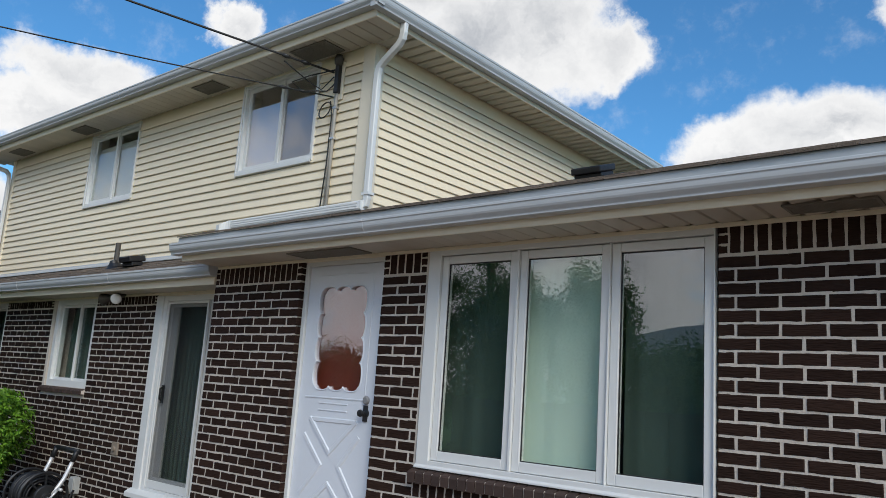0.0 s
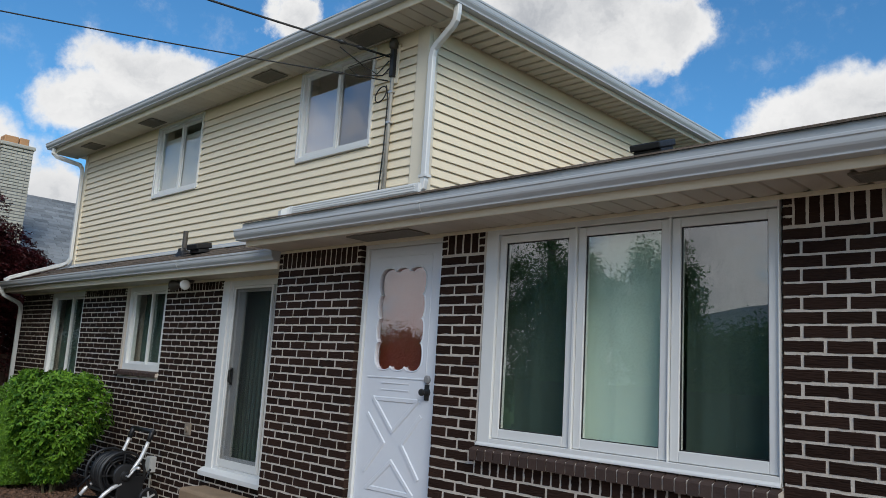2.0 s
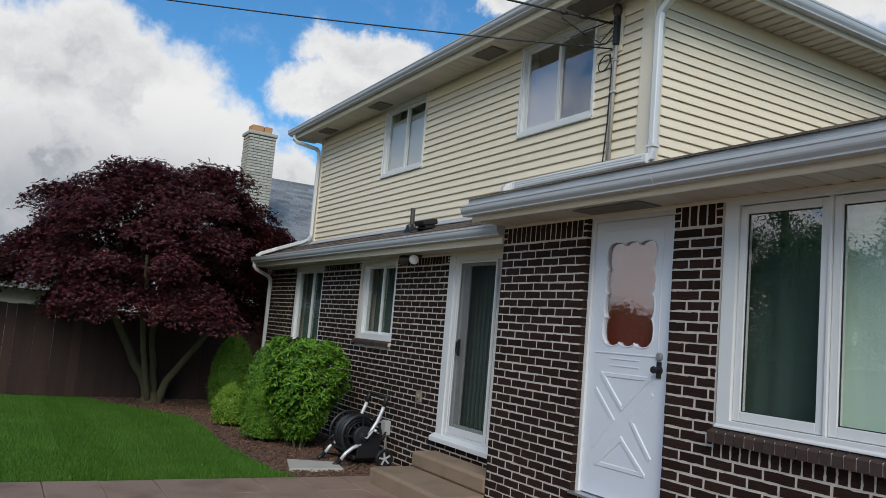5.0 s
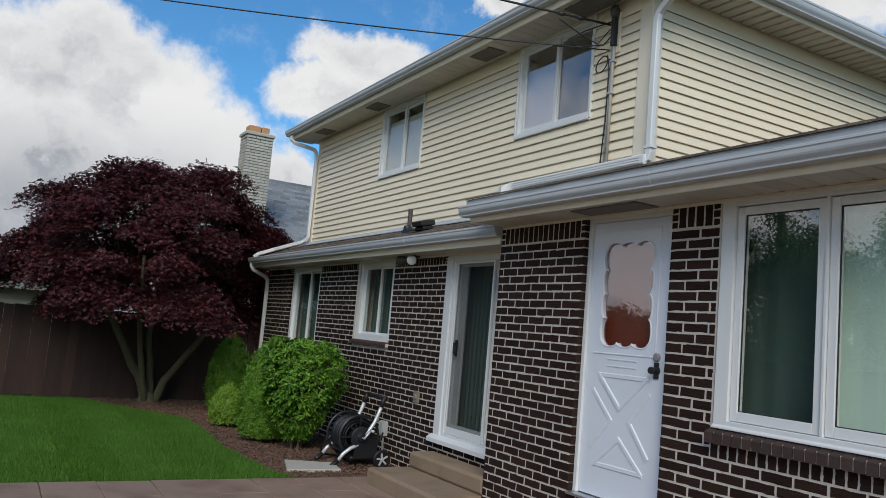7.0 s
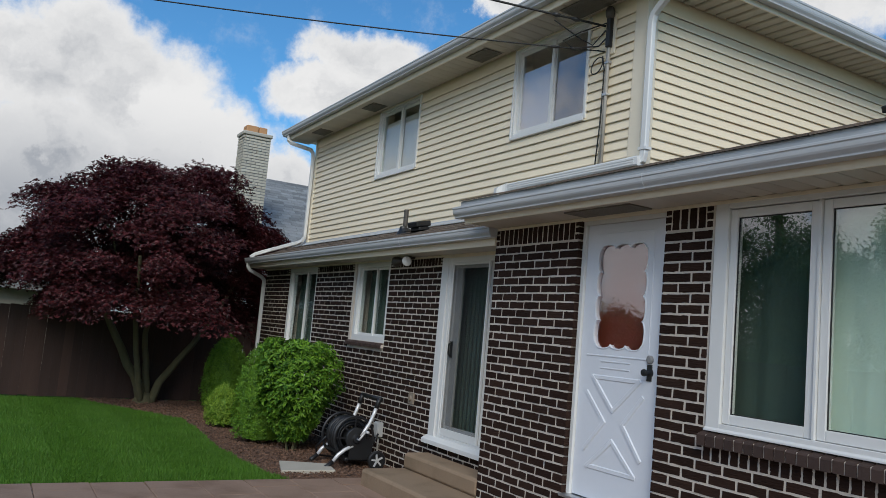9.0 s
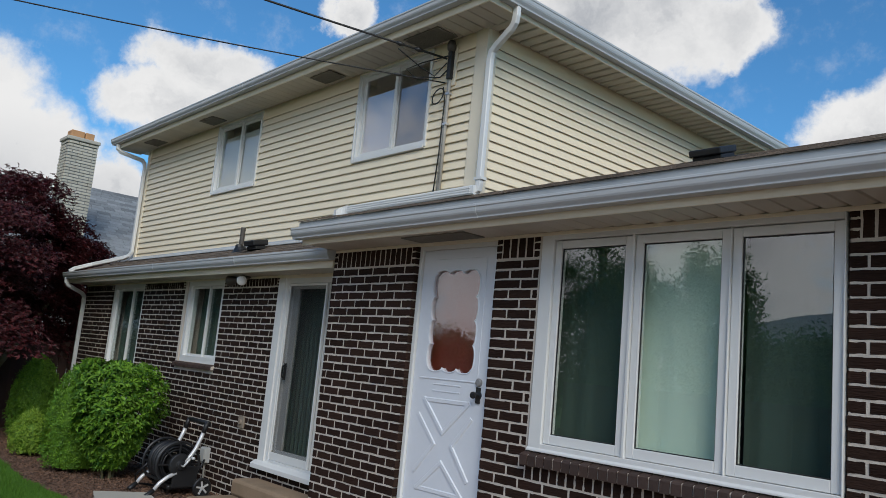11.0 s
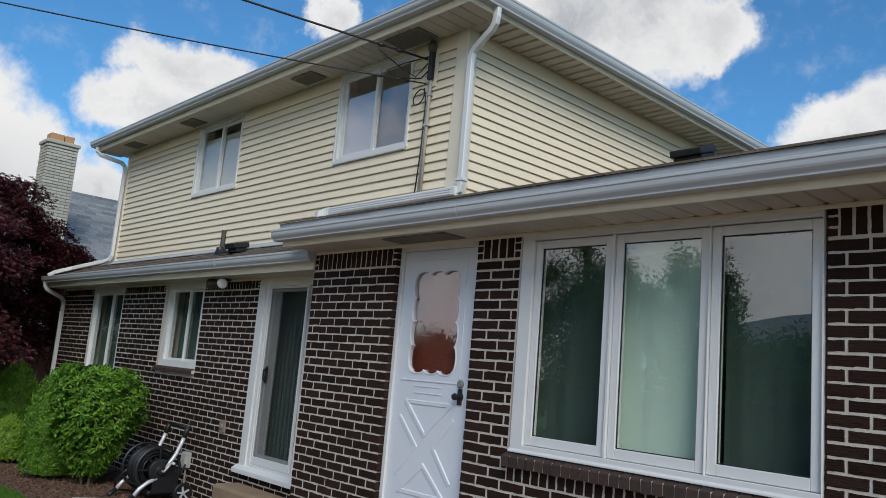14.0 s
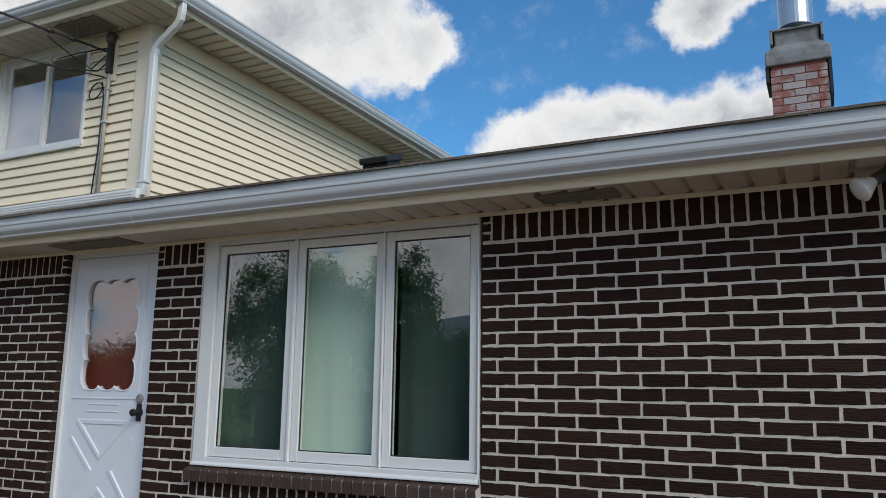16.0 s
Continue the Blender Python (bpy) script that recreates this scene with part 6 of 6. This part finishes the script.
def grass(n, x0, x1, y0, y1, seed):
    rng = np.random.default_rng(seed)
    x, y = rng.uniform(x0, x1, n), rng.uniform(y0, y1, n)
    keep = np.array([not inside_bed(a, b + 0.02 * math.sin(a * 9)) for a, b in zip(x, y)])
    x, y = x[keep], y[keep]
    n = len(x)
    stripe = 0.5 + 0.5 * np.sign(np.sin(y * 2 * math.pi / 1.05))
    h = rng.uniform(0.032, 0.062, n)
    a = rng.uniform(0, 2 * math.pi, n)
    w = rng.uniform(0.0035, 0.006, n)
    lx, ly = rng.normal(0, 0.016, n) + 0.011 * (stripe - 0.5), rng.normal(0, 0.016, n) + 0.008 * (stripe - 0.5)
    z = np.full(n, GROUND - 0.03)
    V = np.stack([np.stack([x - w * np.cos(a), y - w * np.sin(a), z], 1), np.stack([x + w * np.cos(a), y + w * np.sin(a), z], 1), np.stack([x + lx, y + ly, z + h], 1)], 1).reshape(-1, 3)
    F = np.arange(3 * n).reshape(-1, 3)
    me = bpy.data.meshes.new("grass")
    me.from_pydata(V.tolist(), [], F.tolist())
    me.materials.append(M_GRASS)
    return tagged(new("grass", me), "short mown green grass blades", "grass", kind="stuff")


grass(230000, -9.5, -2.96, -4.6, -1.0, 42)


# ---- patio tiles ----
def patio_tiles():
    rnd = random.Random(51)
    tw, td = 0.61, 0.46
    meshes = []
    for k in range(4):
        w, d = tw - 0.005, td - 0.005
        e = 0.006
        vs = [(-w / 2, -d / 2, -0.03), (w / 2, -d / 2, -0.03), (w / 2, d / 2, -0.03), (-w / 2, d / 2, -0.03),
              (-w / 2, -d / 2, -e), (w / 2, -d / 2, -e), (w / 2, d / 2, -e), (-w / 2, d / 2, -e),
              (-w / 2 + e, -d / 2 + e, 0), (w / 2 - e, -d / 2 + e, rnd.uniform(-0.002, 0.001)), (w / 2 - e, d / 2 - e, 0), (-w / 2 + e, d / 2 - e, rnd.uniform(-0.002, 0.001))]
        fs = [(8, 9, 10, 11)] + [(4 + i, 4 + (i + 1) % 4, 8 + (i + 1) % 4, 8 + i) for i in range(4)] + [(i, (i + 1) % 4, 4 + (i + 1) % 4, 4 + i) for i in range(4)]
        meshes.append(mesh_from("patio_tile", vs, fs, M_CONCRETE))
    rest = Shape()
    r, y = 0, LOW_Y - 0.02 - td / 2
    while y > -8.8:
        x = -2.95 + tw / 2 + (r % 2) * tw * 0.5 - (tw if r % 2 else 0)
        while x < 8.72:
            near = x < 0.6 and y > -4.6
            clash = (x + tw / 2 > EXT_L and y + td / 2 > 0) or (x - tw / 2 < -2.96)
            if not clash:
                if near:
                    o = new("patio_tile", rnd.choice(meshes))
                    o.location = (x, y, GROUND + rnd.uniform(-0.002, 0.002))
                    o.parent = patio
                else:
                    rest.box(x - tw / 2 + 0.006, x + tw / 2 - 0.006, y - td / 2 + 0.006, y + td / 2 - 0.006, GROUND - 0.03, GROUND)
            elif x - tw / 2 > -2.96:
                rest.box(x - tw / 2 + 0.006, x + tw / 2 - 0.006, y - td / 2 + 0.006, -0.006, GROUND - 0.03, GROUND) if y - td / 2 < -0.03 and x - tw / 2 > -1.3 else None
            elif x - tw / 2 < -2.96 and y < 0:
                rest.box(-2.95, x + tw / 2 - 0.006, y - td / 2 + 0.006, y + td / 2 - 0.006, GROUND - 0.03, GROUND)
            x += tw
        if x - tw / 2 < 8.98:
            rest.box(x - tw / 2 + 0.006, 9.0, y - td / 2 + 0.006, min(y + td / 2 - 0.006, -0.006), GROUND - 0.03, GROUND)
        y -= td
        r += 1
    tagged(part("patio_tiles", rest, M_CONCRETE, patio), kind="stuff")


patio_tiles()


# ---- bricks ----
COURSE, BRICK, JOINT, UPRIGHT = 0.0695, 0.2135, 0.0108, 0.0130


def brick_verts(w, h, d, rnd, rough=0.0026):
    """A rug-faced brick lying in x and z with its face towards -y: chamfered, with uneven edges."""
    cuts = sorted(rnd.uniform(0.1, 0.9) for _ in range(3))
    ring = [(0, 0), *[(w * c, 0) for c in cuts], (w, 0), (w, h), *[(w * (1 - c * 0.97), h) for c in cuts], (0, h)]
    if w < h:
        ring = [(0, 0), (w, 0), *[(w, h * c) for c in cuts], (w, h), (0, h), *[(0, h * (1 - c * 0.97)) for c in cuts]]
    j = lambda: rnd.uniform(-rough, rough)
    outer = [(x + j() * (0.35 if x in (0, w) and z in (0, h) else 1), z + j() * (0.35 if x in (0, w) and z in (0, h) else 1)) for x, z in ring]
    cx, cz, e = w / 2, h / 2, 0.004
    inner = [(x + math.copysign(e, cx - x) + j() * 0.4, z + math.copysign(e, cz - z) + j() * 0.4) for x, z in outer]
    n = len(ring)
    vs = [(x, d, z) for x, z in outer] + [(x, 0.005 + abs(j()), z) for x, z in outer] + [(x, j() * 0.6, z) for x, z in inner]
    fs = [(2 * n + i) for i in range(n)]
    faces = [tuple(fs)] + [(n + i, n + (i + 1) % n, 2 * n + (i + 1) % n, 2 * n + i) for i in range(n)] + [(i, (i + 1) % n, n + (i + 1) % n, n + i) for i in range(n)]
    return vs, faces


def lay_bricks(wall, y, x0, x1, z_lo, z_soldier, z_hi, holes, origin, near, seed, limit=300, course=COURSE, length=BRICK):
    """Soldier course on top, running bond below. Bricks in the near stretch are pieces; the others are joined."""
    rnd = random.Random(seed)
    cache, rest, made = {}, Shape(), 0

    def put(a, b, z0, z1):
        nonlocal made
        w, h = b - a, z1 - z0
        if made < limit and near(0.5 * (a + b), 0.5 * (z0 + z1)):
            key = (round(w, 3), round(h, 3), rnd.randrange(4))
            if key not in cache:
                vs, fs = brick_verts(w, h, 0.095, rnd)
                cache[key] = mesh_from("brick", vs, fs, M_BRICK)
            o = new("brick", cache[key])
            o.location = (a, y + rnd.uniform(-0.002, 0.002), z0)
            o.parent = wall
            made += 1
        else:
            vs, fs = brick_verts(w, h, 0.095, rnd)
            dy = y + rnd.uniform(-0.002, 0.002)
            rest.add([(a + p, dy + q, z0 + r) for p, q, r in vs], fs)

    def spans(z0, z1):
        out = [(x0, x1)]
        for h0, h1, hz0, hz1 in holes:
            if z1 > hz0 + 0.012 and z0 < hz1 - 0.012:
                out = [s for a, b in out for s in ((a, min(b, h0)), (max(a, h1), b)) if s[1] - s[0] > 0.03]
        return out

    for a, b in spans(z_soldier, z_hi):   # each soldier course ends with small stacked bricks
        end, rise = 0.058, (z_hi - z_soldier - JOINT) / 3
        for e0, e1 in ((a, a + end), (b - end, b)):
            for k in range(3):
                put(e0 + 0.003, e1 - 0.003, z_soldier + JOINT + k * rise, z_soldier + (k + 1) * rise)
        n = max(1, round((b - a - 2 * end) / 0.069))
        step = (b - a - 2 * end) / n
        for k in range(n):
            put(a + end + k * step + JOINT / 2, a + end + (k + 1) * step - JOINT / 2, z_soldier + JOINT, z_hi)
    r, z = 0, z_soldier
    while z > z_lo:
        for a, b in spans(z - course, z):
            shift = origin + (r % 2) * length / 2
            k0, k1 = math.ceil((a - shift) / length), math.floor((b - shift) / length)
            cuts = [a] + [c for c in (shift + k * length for k in range(k0, k1 + 1)) if a + 0.05 < c < b - 0.05] + [b]
            for p, q in zip(cuts, cuts[1:]):
                put(p + (UPRIGHT / 2 if p > a else 0.002), q - (UPRIGHT / 2 if q < b else 0.002), z - course + JOINT / 2, z - JOINT / 2)
        z -= course
        r += 1
    tagged(part("bricks", rest, M_BRICK, wall), kind="stuff")


ext_skip = ext_holes[:1] + [(1.235, 3.222, 0.8275, SOF_EXT)]
lay_bricks(wall_extension, EXT_Y, EXT_L, 8.3, GROUND - 0.05, 2.287, SOF_EXT - 0.022, ext_skip, 3.424, lambda x, z: 3.2 < x < 6.4 and z > 0.95, 61, 320)
lay_bricks(wall_lower, LOW_Y, LOW_L, EXT_L - 0.005, GROUND - 0.05, 2.195, SOF_LOW - 0.03, low_holes[:1] + [(-5.03, -3.945, 1.215, SOF_LOW)] + low_holes[2:], -2.665,
           lambda x, z: -4.0 < x < -2.6 and z > 0.0, 62, 300, 0.0674, 0.207)


def rowlock(wall, x0, x1, z0, z1, y, out, pitch, seed):
    """A sloping sill of bricks on edge."""
    rnd = random.Random(seed)
    part("sill_bed", Shape().prism_x([(y + 0.05, z0 + 0.004), (y - out + 0.008, z0 + 0.004), (y - out + 0.008, z1 - 0.024), (y + 0.05, z1 - 0.004)], x0, x1), M_MORTAR, wall)
    x = x0
    while x < x1 - 0.02:
        w = min(pitch, x1 - x) - 0.010
        a = x + 0.005
        j = [rnd.uniform(-0.003, 0.003) for _ in range(6)]
        prof = [(y + 0.06, z0), (y - out + j[0], z0 + j[1]), (y - out - 0.002 + j[2], z1 - 0.03 + j[3]), (y - out + 0.008, z1 - 0.020), (y + 0.0, z1 - 0.003), (y + 0.06, z1)]
        part("sill_brick", Shape().prism_x(prof, a, a + w), M_SILL_BRICK, wall)
        x += pitch


rowlock(wall_extension, 1.235, 3.222, 0.925, 1.018, EXT_Y, 0.055, 0.069, 71)
rowlock(wall_lower, -5.03, -3.945, 1.218, 1.284, LOW_Y, 0.04, 0.055, 72)
u, rnd = 1.235, random.Random(73)
while u < 3.21:
    v = min(u + 0.069, 3.222)
    vs, fs = brick_verts(v - u - JOINT, 0.086, 0.095, rnd)
    mesh = mesh_from("brick", [(p, q, r) for p, q, r in vs], fs, M_BRICK)
    o = new("brick", mesh)
    o.location = (u + JOINT / 2, EXT_Y + rnd.uniform(-0.002, 0.002), 0.834)
    o.parent = wall_extension
    u += 0.069
